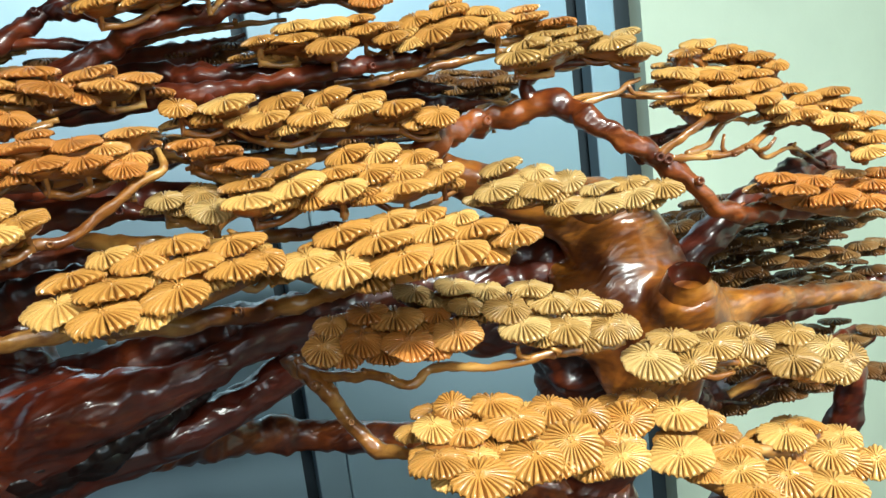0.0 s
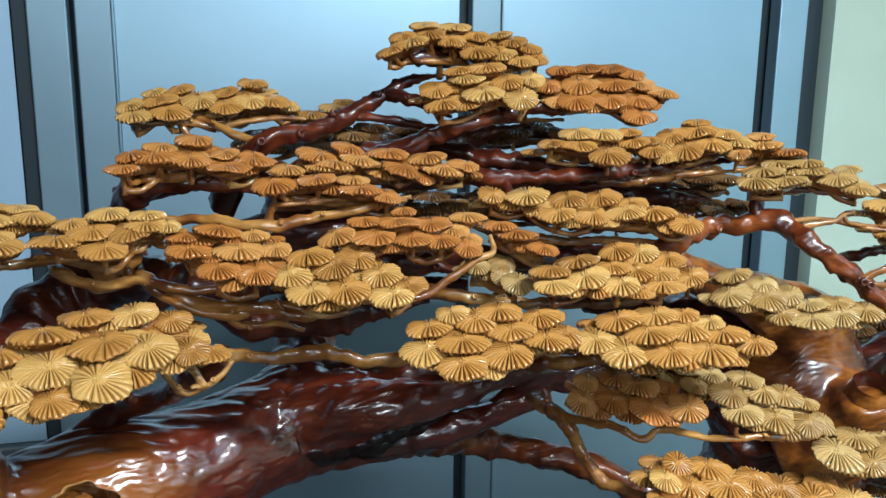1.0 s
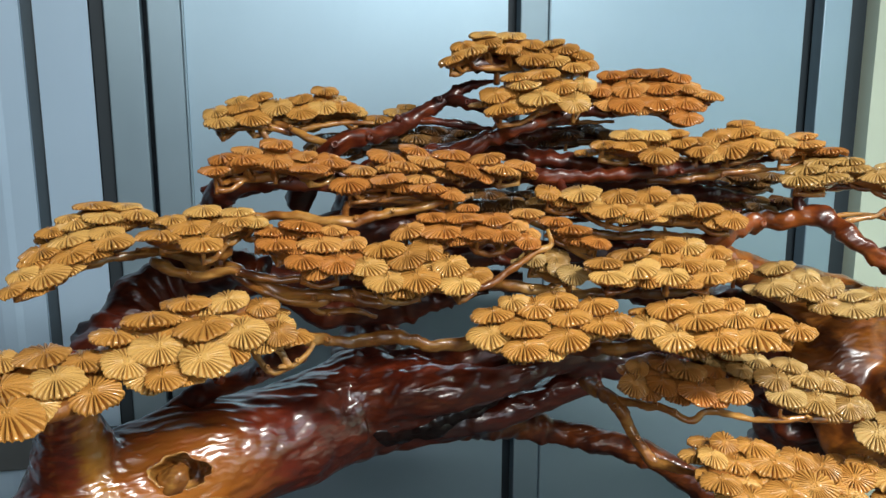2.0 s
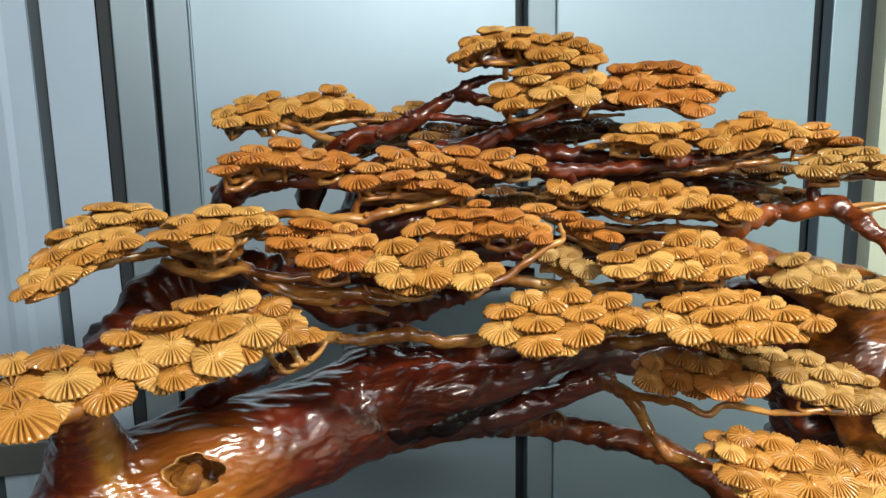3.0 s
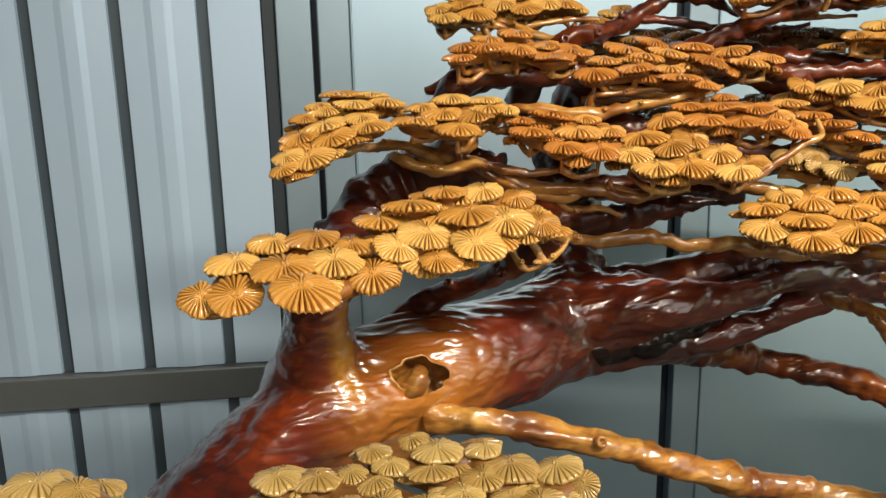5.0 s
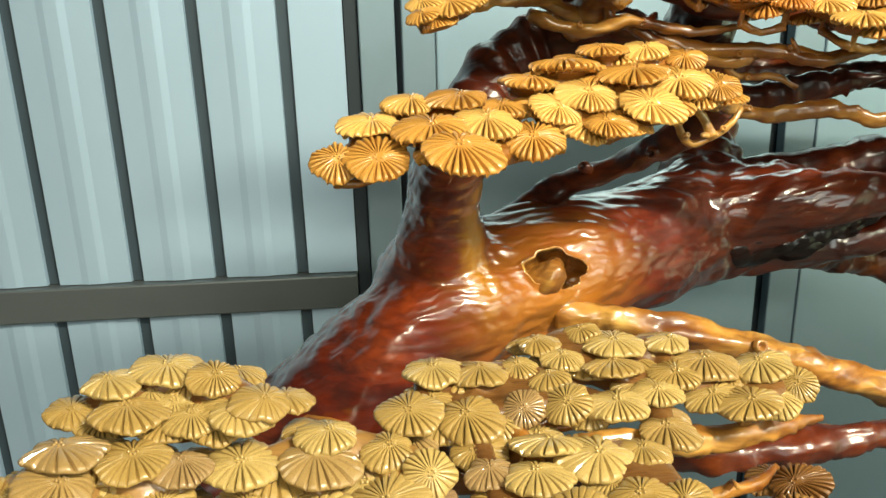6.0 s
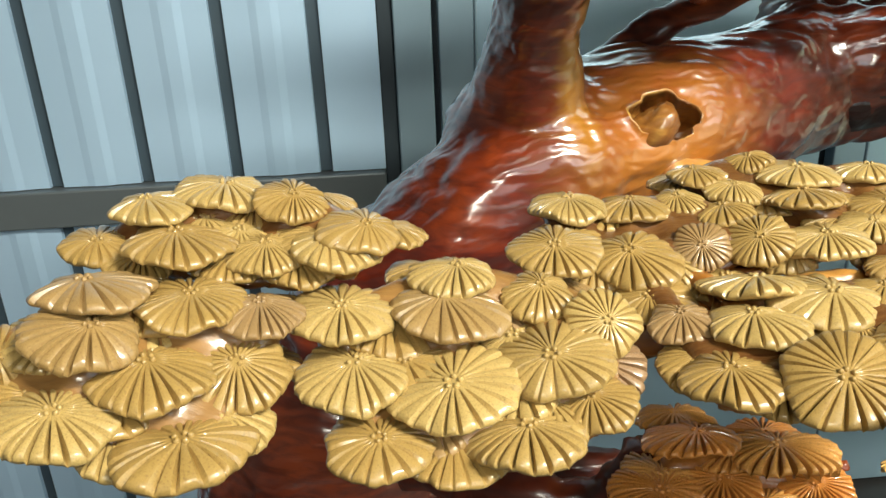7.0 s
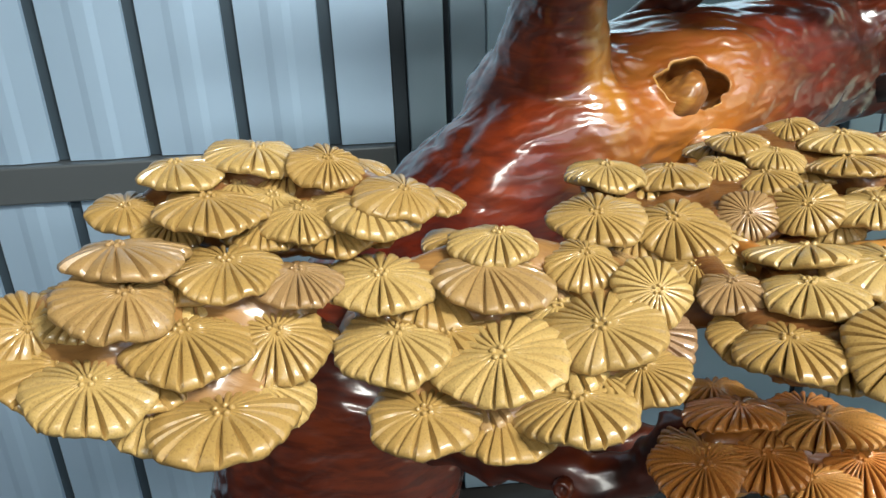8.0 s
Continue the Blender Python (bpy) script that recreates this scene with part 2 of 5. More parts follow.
def knot_into(bm, at, normal, r):
    """A cut twig's scar: a raised ring round a small pit."""
    m = Matrix.Translation(at) @ Vector(normal).to_track_quat("Z", "Y").to_matrix().to_4x4()
    rings = []
    for rad, h in ((1.5, -0.5), (1.25, 0.15), (1.0, 0.35), (0.72, 0.2), (0.5, -0.5), (0.1, -0.8)):
        rings.append([bm.verts.new(m @ Vector((r * rad * math.cos(k * math.pi / 5), r * rad * math.sin(k * math.pi / 5), r * h))) for k in range(10)])
    for a, b in zip(rings, rings[1:]):
        for k in range(10):
            bm.faces.new((a[k], a[(k + 1) % 10], b[(k + 1) % 10], b[k]))
    bm.faces.new(rings[-1])


def fix_normals(bm):
    bmesh.ops.recalc_face_normals(bm, faces=bm.faces)


# ---- the room ----


def structure(name, spans, mat, bevel=0.0, label=""):
    bm = bmesh.new()
    for s in spans:
        box_into(bm, *s, bevel=bevel)
    return tagged(part(name, bm, mat, None, "", smooth=False), label, kind="structure")


structure("floor", [(FLOOR_LEFT - 0.2, WALL_RIGHT + 0.2, BACK_Y - 0.2, WALL_Y + 0.3, -0.1, 0.0)], M["floor"], label="concrete floor of the room, darkened to cut bounce light")
structure("ceiling", [(FLOOR_LEFT - 0.2, WALL_RIGHT + 0.2, BACK_Y - 0.2, WALL_Y + 0.3, CEIL, CEIL + 0.1)], M["low_fill_plaster"], label="unseen plaster ceiling, kept dark to hold fill light down")
structure("wall_west", [(FLOOR_LEFT - 0.1, FLOOR_LEFT, BACK_Y, WALL_Y + 0.1, 0, CEIL)], M["low_fill_plaster"], label="unseen side wall, kept dark to hold fill light down")
structure("wall_east", [(WALL_RIGHT, WALL_RIGHT + 0.1, BACK_Y, -1.76, 0, CEIL), (WALL_RIGHT, WALL_RIGHT + 0.1, 0.16, WALL_Y + 0.1, 0, CEIL), (WALL_RIGHT, WALL_RIGHT + 0.1, -1.76, 0.16, 0, 1.86), (WALL_RIGHT, WALL_RIGHT + 0.1, -1.76, 0.16, 2.7, CEIL)], M["green"], label="pale green side wall with a high window opening")
structure("wall_south", [(FLOOR_LEFT, -0.52, BACK_Y - 0.1, BACK_Y, 0, CEIL), (1.02, WALL_RIGHT, BACK_Y - 0.1, BACK_Y, 0, CEIL), (-0.52, 1.02, BACK_Y - 0.1, BACK_Y, 2.52, CEIL), (-0.52, 1.02, BACK_Y - 0.1, BACK_Y, 0, 1.28)], M["low_fill_plaster"], label="unseen wall with a wide window opening, kept dark to hold fill light down")
# the door wall stands a little askew: along it from the main seam, out of it, up
WALL = Matrix.Translation((-0.676, 1.585, 0)) @ Matrix.Rotation(math.atan(0.1), 4, "Z")


def on_wall(ob):
    ob.matrix_world = WALL
    return ob


on_wall(structure("wall_north", [(1.752, 4.2, -0.045, 0.1, 0, CEIL)], M["green"], label="pale green plastered wall beside the steel doors"))
on_wall(structure("door_back", [(-3.4, 1.75, 0.040, 0.1, 0, CEIL), (-3.4, 1.75, -0.02, 0.036, 2.42, CEIL)], M["dark_steel"], label="dark backing and lintel behind the steel doors"))


def steel_door(name, s0, s1, label):
    """A flat leaf: dark rebate, raised stile with a bead, sunk panel."""
    root = on_wall(tagged(new(name), label, "door", "steel doors", "structure"))
    box("stile", (s0, s0 + 0.068, -0.006, 0.03, 0.02, 2.4), M["stile"], root, 0.003)
    box("bead", (s0 + 0.0685, s0 + 0.0735, -0.010, 0.03, 0.02, 2.4), M["stile"], root, 0.002)
    box("panel", (s0 + 0.074, s1, 0.0, 0.03, 0.02, 2.4), M["steel"], root)
    return root


steel_door("door_1", 0.007, 0.797, "flat blue-grey steel door leaf with a worn edge stile")
steel_door("door_2", 0.826, 1.574, "flat blue-grey steel door leaf next to the frame post")
on_wall(structure("door_frame", [(1.620, 1.700, -0.012, 0.03, 0, 2.42)], M["steel"], 0.003, "blue-grey steel door frame post"))
on_wall(structure("trim", [(1.704, 1.750, -0.004, 0.035, 0, 2.42)], M["dark_steel"], 0.003, "dark steel edge strip of the door frame"))


def ribbed_door():
    root = on_wall(tagged(new("door_3"), "steel door of ribbed pale sheet with a grey cross rail", "door", "steel doors", "structure"))
    box("stile", (-0.0785, -0.006, -0.010, 0.03, 0.02, 2.4), M["stile"], root, 0.003)
    box("edge_strip", (-0.1080, -0.0800, 0.002, 0.03, 0.02, 2.4), M["dark_steel"], root, 0.002)
    for z0, z1 in ((0.02, 0.828), (0.908, 2.4)):
        bm = bmesh.new()
        prof, x = [(-0.1090, 0.0)], -0.228
        while x > -3.2:
            for dx, dy in ((0.0145, 0.0), (0.0130, 0.013), (-0.0130, 0.013), (-0.0145, 0.0), (-0.060, -0.0015), (-0.075, -0.0045), (-0.100, -0.0045), (-0.115, -0.0015)):
                prof.append((x + dx, dy))
            x -= 0.176
        lo, hi = [bm.verts.new((a, b, z0)) for a, b in prof], [bm.verts.new((a, b, z1)) for a, b in prof]
        for k in range(len(prof) - 1):
            bm.faces.new((lo[k], lo[k + 1], hi[k + 1], hi[k])).smooth = False
        sheet = part("ribbed_sheet", bm, M["ribbed"], root, "pale ribbed steel sheet", smooth=False)
        sheet.modifiers.new("thickness", "SOLIDIFY").thickness = 0.002
        bm = bmesh.new()
        x = -0.228
        while x > -3.2:
            box_into(bm, x - 0.0125, x + 0.0125, 0.0085, 0.0115, z0, z1)
            x -= 0.176
        part("rib_groove", bm, M["groove"], root, "dark grey grooves between the ribs", smooth=False)
    box("cross_rail", (-3.2, -0.1090, -0.022, 0.02, 0.830, 0.906), M["rail"], root, 0.004, "grey steel cross rail")
    return root


ribbed_door()

# ---- the carved tree ----
tree = tagged(new("carved_tree"), "varnished carved wooden pine tree with golden scalloped leaf discs", "sculpture")


def one_skin(bm, rounds, voxel=0.003):
    """Grows overlapping limbs into one smooth skin."""
    fix_normals(bm)
    me = bpy.data.meshes.new("skin")
    bm.to_mesh(me)
    bm.free()
    ob = new("skin", me)
    skin = ob.modifiers.new("skin", "REMESH")
    skin.mode, skin.voxel_size = "VOXEL", voxel
    soft = ob.modifiers.new("soft", "SMOOTH")
    soft.factor, soft.iterations = 0.5, rounds
    bpy.context.view_layer.update()
    whole = bpy.data.meshes.new_from_object(ob.evaluated_get(bpy.context.evaluated_depsgraph_get()))
    bm = bmesh.new()
    bm.from_mesh(whole)
    bpy.data.objects.remove(ob)
    bpy.data.meshes.remove(whole)
    return bm


def largest_piece(bm):
    """Keeps the biggest connected piece of a mesh."""
    left, best = set(bm.verts), []
    while left:
        todo, piece = [left.pop()], []
        while todo:
            v = todo.pop()
            piece.append(v)
            for e in v.link_edges:
                w = e.other_vert(v)
                if w in left:
                    left.discard(w)
                    todo.append(w)
        best = max(best, piece, key=len)
    keep = set(best)
    bmesh.ops.delete(bm, geom=[v for v in bm.verts if v not in keep], context="VERTS")
    return bm


def trunk_mesh():
    """The trunk, its upright stub and the strands of its split end, grown into one skin."""
    bm = bmesh.new()
    limb_into(bm, [(-0.80, 0.72, 0.0), (-0.80, 0.70, 0.40), (-0.785, 0.68, 0.75), (-0.755, 0.67, 0.90), (-0.70, 0.68, 1.015), (-0.62, 0.697, 1.11), (-0.545, 0.715, 1.168),
                   (-0.45, 0.760, 1.19), (-0.36, 0.825, 1.19), (-0.27, 0.905, 1.195), (-0.185, 0.895, 1.215), (-0.11, 0.88, 1.228), (-0.05, 0.86, 1.245)],
              [0.21, 0.16, 0.13, 0.122, 0.105, 0.083, 0.079, 0.081, 0.080, 0.080, 0.066, 0.044, 0.014], 96, 0.006, 0.13, 1.6, 3)
    for k, (pts, rad) in enumerate(STRANDS):
        limb_into(bm, pts, rad, 36, 0.006, 0.12 if k >= 2 else 0.26, 3.0 if k >= 2 else 16.0, k + 1)
    bm = one_skin(bm, 38)
    # long shallow gouge marks left by the carver
    for v in bm.verts:
        p = v.co
        wave = 2.5 * noise.noise(p * 9)
        cut = noise.noise(Vector((p.x * 16 + wave, p.y * 80 + wave, p.z * 80)))
        v.co += v.normal * ((0.0022 + 0.006 * max(0.0, v.normal.z - 0.45)) * min(0.25, cut) + 0.0025 * noise.noise(p * 24))
    return bm


def hollow(bm, at, normal, r):
    """Opens the skin along a jagged rim and returns a bowl that starts at that rim."""
    at, n = Vector(at), Vector(normal).normalized()
    ax = n.to_track_quat("Z", "Y").to_matrix()
    ux, uy = ax.col[0], ax.col[1]

    def reach(a):
        c, d = math.cos(a), math.sin(a)
        return r * (1 + 0.30 * noise.noise((c * 1.3, d * 1.3, 2.2)) + 0.18 * noise.noise((c * 3.5, d * 3.5, 7.0)))

    def polar(v):
        o = v.co - at
        x, y = o.dot(ux), o.dot(uy) / 0.66
        return o.dot(n), math.atan2(y, x), math.hypot(x, y)

    gone = []
    for v in bm.verts:
        h, a, d = polar(v)
        if -0.05 < h < 0.05 and d < reach(a):
            gone.append(v)
    bmesh.ops.delete(bm, geom=gone, context="VERTS")
    rim = [v for v in bm.verts if v.is_boundary]
    for v in rim:
        h, a, d = polar(v)
        k = reach(a) / max(d, 1e-4)
        v.co = at + n * (h + 0.0025) + ux * (v.co - at).dot(ux) * k + uy * (v.co - at).dot(uy) * k
    rim.sort(key=lambda v: polar(v)[1])
    base = [v.co.copy() for v in rim]
    bowl, rings = bmesh.new(), []
    for wide, deep in ((1.0, 0.0), (0.955, 0.0005), (0.93, -0.004), (1.0, -0.014), (1.0, -0.030), (0.75, -0.046), (0.35, -0.054)):
        rings.append([bowl.verts.new(at + (c - at) * wide + n * deep) for c in base])
    m = len(base)
    for a, b in zip(rings, rings[1:]):
        for k in range(m):
            bowl.faces.new((a[k], a[(k + 1) % m], b[(k + 1) % m], b[k]))
    bowl.faces.new(rings[-1])
    fix_normals(bowl)
    return bowl


STRANDS = [
    ([(-0.38, 0.89, 1.20), (-0.25, 0.875, 1.222), (-0.15, 0.842, 1.240), (-0.06, 0.838, 1.248), (0.0, 0.85, 1.262), (0.06, 0.87, 1.272), (0.15, 0.89, 1.255), (0.30, 0.88, 1.235), (0.43, 0.86, 1.22)], [0.02, 0.042, 0.040, 0.027, 0.022, 0.024, 0.032, 0.045, 0.07]),
    ([(-0.34, 0.88, 1.185), (-0.24, 0.905, 1.165), (-0.13, 0.905, 1.164), (-0.05, 0.89, 1.176), (0.02, 0.885, 1.202), (0.10, 0.880, 1.242)], [0.02, 0.046, 0.034, 0.024, 0.022, 0.026]),
    ([(-0.575, 0.70, 1.19), (-0.570, 0.672, 1.245), (-0.567, 0.648, 1.295), (-0.556, 0.610, 1.345), (-0.540, 0.575, 1.372)], [0.075, 0.050, 0.038, 0.035, 0.030]),
    ([(-0.72, 0.665, 1.00), (-0.63, 0.668, 1.115), (-0.565, 0.682, 1.170), (-0.50, 0.722, 1.188)], [0.09, 0.080, 0.072, 0.058]),
]
trunk_bm = trunk_mesh()
HOLE, HOLE_N = (-0.456, 0.678, 1.215), (-0.15, -0.84, 0.52)
bowl_bm = hollow(trunk_bm, HOLE, HOLE_N, 0.030)
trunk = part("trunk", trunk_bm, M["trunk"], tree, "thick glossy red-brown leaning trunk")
part("knot_hole", bowl_bm, M["amber"], trunk, "amber hollow knot with a jagged lip")
tongue = bmesh.new()
limb_into(tongue, [(-0.478, 0.700, 1.192), (-0.470, 0.680, 1.201), (-0.462, 0.675, 1.211), (-0.456, 0.684, 1.220)], [0.012, 0.0175, 0.016, 0.009], 28, 0.003, 0.3, 5, 5)
fix_normals(tongue)
part("knot_tongue", tongue, M["amber"], trunk, "golden tongue of wood inside the knot")


def limb(name, points, radii, mat, seed, seg=16, lumps=0.36, label=""):
    """A branch with cut scars, and short spur twigs on the thin ones."""
    bm = bmesh.new()
    rnd = random.Random(seed)
    if radii[-1] < 0.012:
        radii = [*radii[:-1], min(radii[-1], 0.0025)]
    limb_into(bm, points, radii, seg, 0.004, lumps, 4.0, seed, crook=0.4 if max(radii) < 0.02 else 0.15)
    path = spline(points, radii, 0.01)
    for i in range(3, len(path) - 2):
        q, r = path[i]
        if r > 0.026:
            continue
        t = (path[i + 1][0] - path[i - 1][0]).normalized()
        up = Vector((0, 0, 1)) - t * t.z
        if mat != "hollow" and r < 0.017 and rnd.random() < 0.09:
            n = (Vector((rnd.uniform(-0.5, 0.5), -1, rnd.uniform(-0.2, 0.9))) - t * 0.2).normalized()
            n = (n - t * n.dot(t)).normalized()
            stem = max(0.0026, r * 0.42)
            limb_into(bm, [q, q + n * (r + stem * 1.2)], [stem * 1.25, stem], 10, 0.003, 0.15, 2, seed + i, close=False)
            knot_into(bm, q + n * (r + stem * 1.2), n, stem * 0.78)
        if r < 0.014 and rnd.random() < (0.06 if q.z < 1.43 else 0.015):
            way = (up.normalized() * rnd.uniform(0.5, 1.0) + t * rnd.uniform(-0.8, 0.8) + Vector((rnd.uniform(-0.6, 0.6), rnd.uniform(-0.8, 0.2), 0))).normalized()
            long = rnd.uniform(0.012, 0.024)
            side = Vector((rnd.uniform(-1, 1), rnd.uniform(-1, 1), rnd.uniform(-0.5, 0.5))) * 0.006
            limb_into(bm, [q, q + way * long * 0.5 + side, q + way * long], [0.0036, 0.0026, 0.0018], 7, 0.006, 0.25, 5, seed + i)
    fix_normals(bm)
    return part(name, bm, M[mat], tree, label)


branch_count = 0


def branch(points, radii, wood):
    global branch_count
    branch_count += 1
    if wood == "amber" and max(radii) < 0.02:
        radii = [r * 0.76 for r in radii]
    return limb("branch" if max(radii) < 0.03 else "limb", points, radii, wood, branch_count, 40 if max(radii) > 0.05 else 18 if max(radii) > 0.012 else 12)


# the split end of the trunk, its hollow's shade put in as near-black limbs
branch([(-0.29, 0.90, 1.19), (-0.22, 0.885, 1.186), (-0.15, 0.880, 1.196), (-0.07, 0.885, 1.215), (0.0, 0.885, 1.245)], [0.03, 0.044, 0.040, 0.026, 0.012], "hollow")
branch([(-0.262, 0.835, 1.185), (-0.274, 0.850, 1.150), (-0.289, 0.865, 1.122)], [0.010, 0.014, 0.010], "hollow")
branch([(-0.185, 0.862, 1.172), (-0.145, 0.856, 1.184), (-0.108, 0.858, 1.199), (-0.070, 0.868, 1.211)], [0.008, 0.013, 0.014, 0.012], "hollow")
branch([(-0.20, 0.92, 1.255), (-0.10, 0.90, 1.268), (0.05, 0.89, 1.278), (0.22, 0.90, 1.275), (0.42, 0.89, 1.27)], [0.02, 0.030, 0.030, 0.034, 0.05], "red")
# the upright stub and the limbs that leave the trunk
branch([(-0.50, 0.78, 1.235), (-0.44, 0.775, 1.275), (-0.38, 0.735, 1.31), (-0.335, 0.69, 1.345), (-0.31, 0.67, 1.375)], [0.020, 0.016, 0.014, 0.015, 0.014], "red")
branch([(-0.33, 0.635, 1.380), (-0.30, 0.672, 1.372), (-0.265, 0.688, 1.362), (-0.20, 0.686, 1.364), (-0.165, 0.680, 1.357), (-0.11, 0.69, 1.355), (-0.06, 0.70, 1.342), (0.005, 0.71, 1.336), (0.06, 0.69, 1.341), (0.11, 0.67, 1.352), (0.17, 0.65, 1.365)], [0.010, 0.010, 0.009, 0.011, 0.009, 0.011, 0.013, 0.012, 0.011, 0.009, 0.005], "amber")
branch([(-0.10, 0.93, 1.155), (-0.02, 0.99, 1.118), (0.056, 1.02, 1.095), (0.128, 1.0, 1.082), (0.22, 0.95, 1.068), (0.34, 0.90, 1.0), (0.45, 0.85, 0.96)], [0.034, 0.025, 0.021, 0.023, 0.022, 0.026, 0.03], "auburn")
branch([(0.06, 0.80, 1.255), (0.072, 0.72, 1.262), (0.089, 0.703, 1.228), (0.106, 0.69, 1.203), (0.124, 0.678, 1.190), (0.17, 0.63, 1.195)], [0.014, 0.013, 0.010, 0.010, 0.009, 0.008], "amber")
branch([(0.075, 0.72, 1.262), (0.12, 0.672, 1.268), (0.145, 0.655, 1.258), (0.171, 0.655, 1.268), (0.215, 0.625, 1.268), (0.258, 0.61, 1.273), (0.33, 0.62, 1.262)], [0.008, 0.007, 0.006, 0.006, 0.005, 0.006, 0.006], "amber")
branch([(-0.45, 0.70, 1.155), (-0.405, 0.685, 1.158), (-0.35, 0.675, 1.150), (-0.30, 0.672, 1.140), (-0.22, 0.68, 1.115), (-0.12, 0.69, 1.075), (-0.02, 0.70, 1.05), (0.10, 0.68, 1.03)], [0.026, 0.017, 0.015, 0.016, 0.017, 0.018, 0.017, 0.016], "amber")
branch([(-0.67, 0.66, 1.03), (-0.61, 0.56, 1.04), (-0.565, 0.46, 1.043), (-0.522, 0.452, 1.040), (-0.48, 0.40, 1.075), (-0.43, 0.37, 1.105)], [0.04, 0.022, 0.016, 0.014, 0.012, 0.010], "red")
branch([(-0.70, 0.64, 1.04), (-0.69, 0.52, 1.09), (-0.665, 0.41, 1.16), (-0.63, 0.335, 1.195)], [0.05, 0.026, 0.018, 0.014], "amber")
branch([(-0.67, 0.43, 1.145), (-0.59, 0.385, 1.18), (-0.52, 0.365, 1.192), (-0.463, 0.37, 1.203), (-0.423, 0.385, 1.198), (-0.379, 0.40, 1.190), (-0.345, 0.412, 1.191), (-0.30, 0.43, 1.188)], [0.020, 0.016, 0.014, 0.012, 0.011, 0.010, 0.009, 0.007], "amber")
branch([(-0.48, 0.49, 1.10), (-0.40, 0.50, 1.115), (-0.363, 0.50, 1.119), (-0.325, 0.50, 1.116), (-0.292, 0.50, 1.121), (-0.20, 0.52, 1.12)], [0.022, 0.019, 0.018, 0.017, 0.016, 0.012], "red")
branch([(-0.40, 0.39, 1.148), (-0.364, 0.41, 1.144), (-0.345, 0.42, 1.142), (-0.325, 0.435, 1.146)], [0.006, 0.006, 0.007, 0.004], "amber")
branch([(-0.66, 0.45, 1.05), (-0.626, 0.42, 1.062), (-0.599, 0.40, 1.069), (-0.574, 0.39, 1.065), (-0.551, 0.385, 1.075), (-0.536, 0.38, 1.101), (-0.53, 0.37, 1.122)], [0.018, 0.014, 0.012, 0.013, 0.013, 0.011, 0.008], "red")
# the dark limbs behind, up to the crown
branch([(-0.562, 0.645, 1.300), (-0.552, 0.690, 1.335), (-0.532, 0.755, 1.372), (-0.500, 0.790, 1.402), (-0.45, 0.79, 1.425), (-0.40, 0.755, 1.44), (-0.36, 0.74, 1.435)], [0.030, 0.036, 0.040, 0.036, 0.032, 0.026, 0.02], "red")
branch([(-0.24, 0.93, 1.22), (-0.222, 1.03, 1.32), (-0.24, 1.0, 1.42), (-0.25, 0.93, 1.48), (-0.22, 0.90, 1.525), (-0.16, 0.90, 1.55)], [0.06, 0.045, 0.042, 0.036, 0.03, 0.022], "red")
branch([(-0.50, 0.82, 1.405), (-0.36, 0.86, 1.40), (-0.24, 0.95, 1.385), (-0.12, 0.96, 1.37), (0.0, 0.94, 1.37)], [0.024, 0.022, 0.02, 0.018, 0.016], "red")
branch([(-0.41, 0.76, 1.44), (-0.393, 0.712, 1.447), (-0.35, 0.692, 1.428), (-0.316, 0.682, 1.422), (-0.266, 0.672, 1.421), (-0.225, 0.665, 1.412), (-0.17, 0.66, 1.425)], [0.0153, 0.0119, 0.0102, 0.0093, 0.0085, 0.0076, 0.0051], "amber")
branch([(-0.427, 0.748, 1.45), (-0.478, 0.708, 1.470), (-0.526, 0.667, 1.467), (-0.565, 0.645, 1.455)], [0.012, 0.008, 0.007, 0.005], "amber")
branch([(-0.44, 0.76, 1.445), (-0.42, 0.74, 1.462), (-0.40, 0.70, 1.475), (-0.415, 0.68, 1.488)], [0.02, 0.016, 0.012, 0.008], "amber")
# upper left tiers
branch([(-0.43, 0.83, 1.43), (-0.425, 0.80, 1.49), (-0.41, 0.775, 1.53), (-0.37, 0.768, 1.540), (-0.327, 0.762, 1.541), (-0.27, 0.765, 1.533), (-0.20, 0.77, 1.525)], [0.03, 0.022, 0.018, 0.011, 0.009, 0.008, 0.006], "red")
branch([(-0.40, 0.74, 1.502), (-0.345, 0.735, 1.505), (-0.314, 0.728, 1.503), (-0.263, 0.715, 1.498), (-0.223, 0.738, 1.502), (-0.163, 0.738, 1.513), (-0.11, 0.76, 1.52)], [0.006, 0.007, 0.008, 0.009, 0.008, 0.007, 0.006], "amber")
branch([(-0.263, 0.72, 1.498), (-0.257, 0.745, 1.515), (-0.22, 0.75, 1.520), (-0.17, 0.745, 1.523)], [0.007, 0.006, 0.006, 0.004], "amber")
branch([(-0.33, 0.88, 1.50), (-0.274, 0.85, 1.578), (-0.215, 0.893, 1.592), (-0.165, 0.932, 1.612), (-0.116, 0.935, 1.640), (-0.085, 0.945, 1.657), (-0.04, 0.95, 1.665)], [0.020, 0.013, 0.012, 0.011, 0.009, 0.008, 0.006], "red")
branch([(-0.274, 0.85, 1.578), (-0.31, 0.86, 1.59), (-0.34, 0.875, 1.605), (-0.37, 0.88, 1.612)], [0.009, 0.007, 0.006, 0.004], "amber")
branch([(-0.34, 0.875, 1.555), (-0.365, 0.87, 1.59), (-0.375, 0.875, 1.605)], [0.006, 0.006, 0.004], "amber")
branch([(-0.165, 0.935, 1.610), (-0.103, 0.925, 1.604), (-0.06, 0.93, 1.595), (-0.02, 0.95, 1.59)], [0.007, 0.006, 0.006, 0.006], "red")
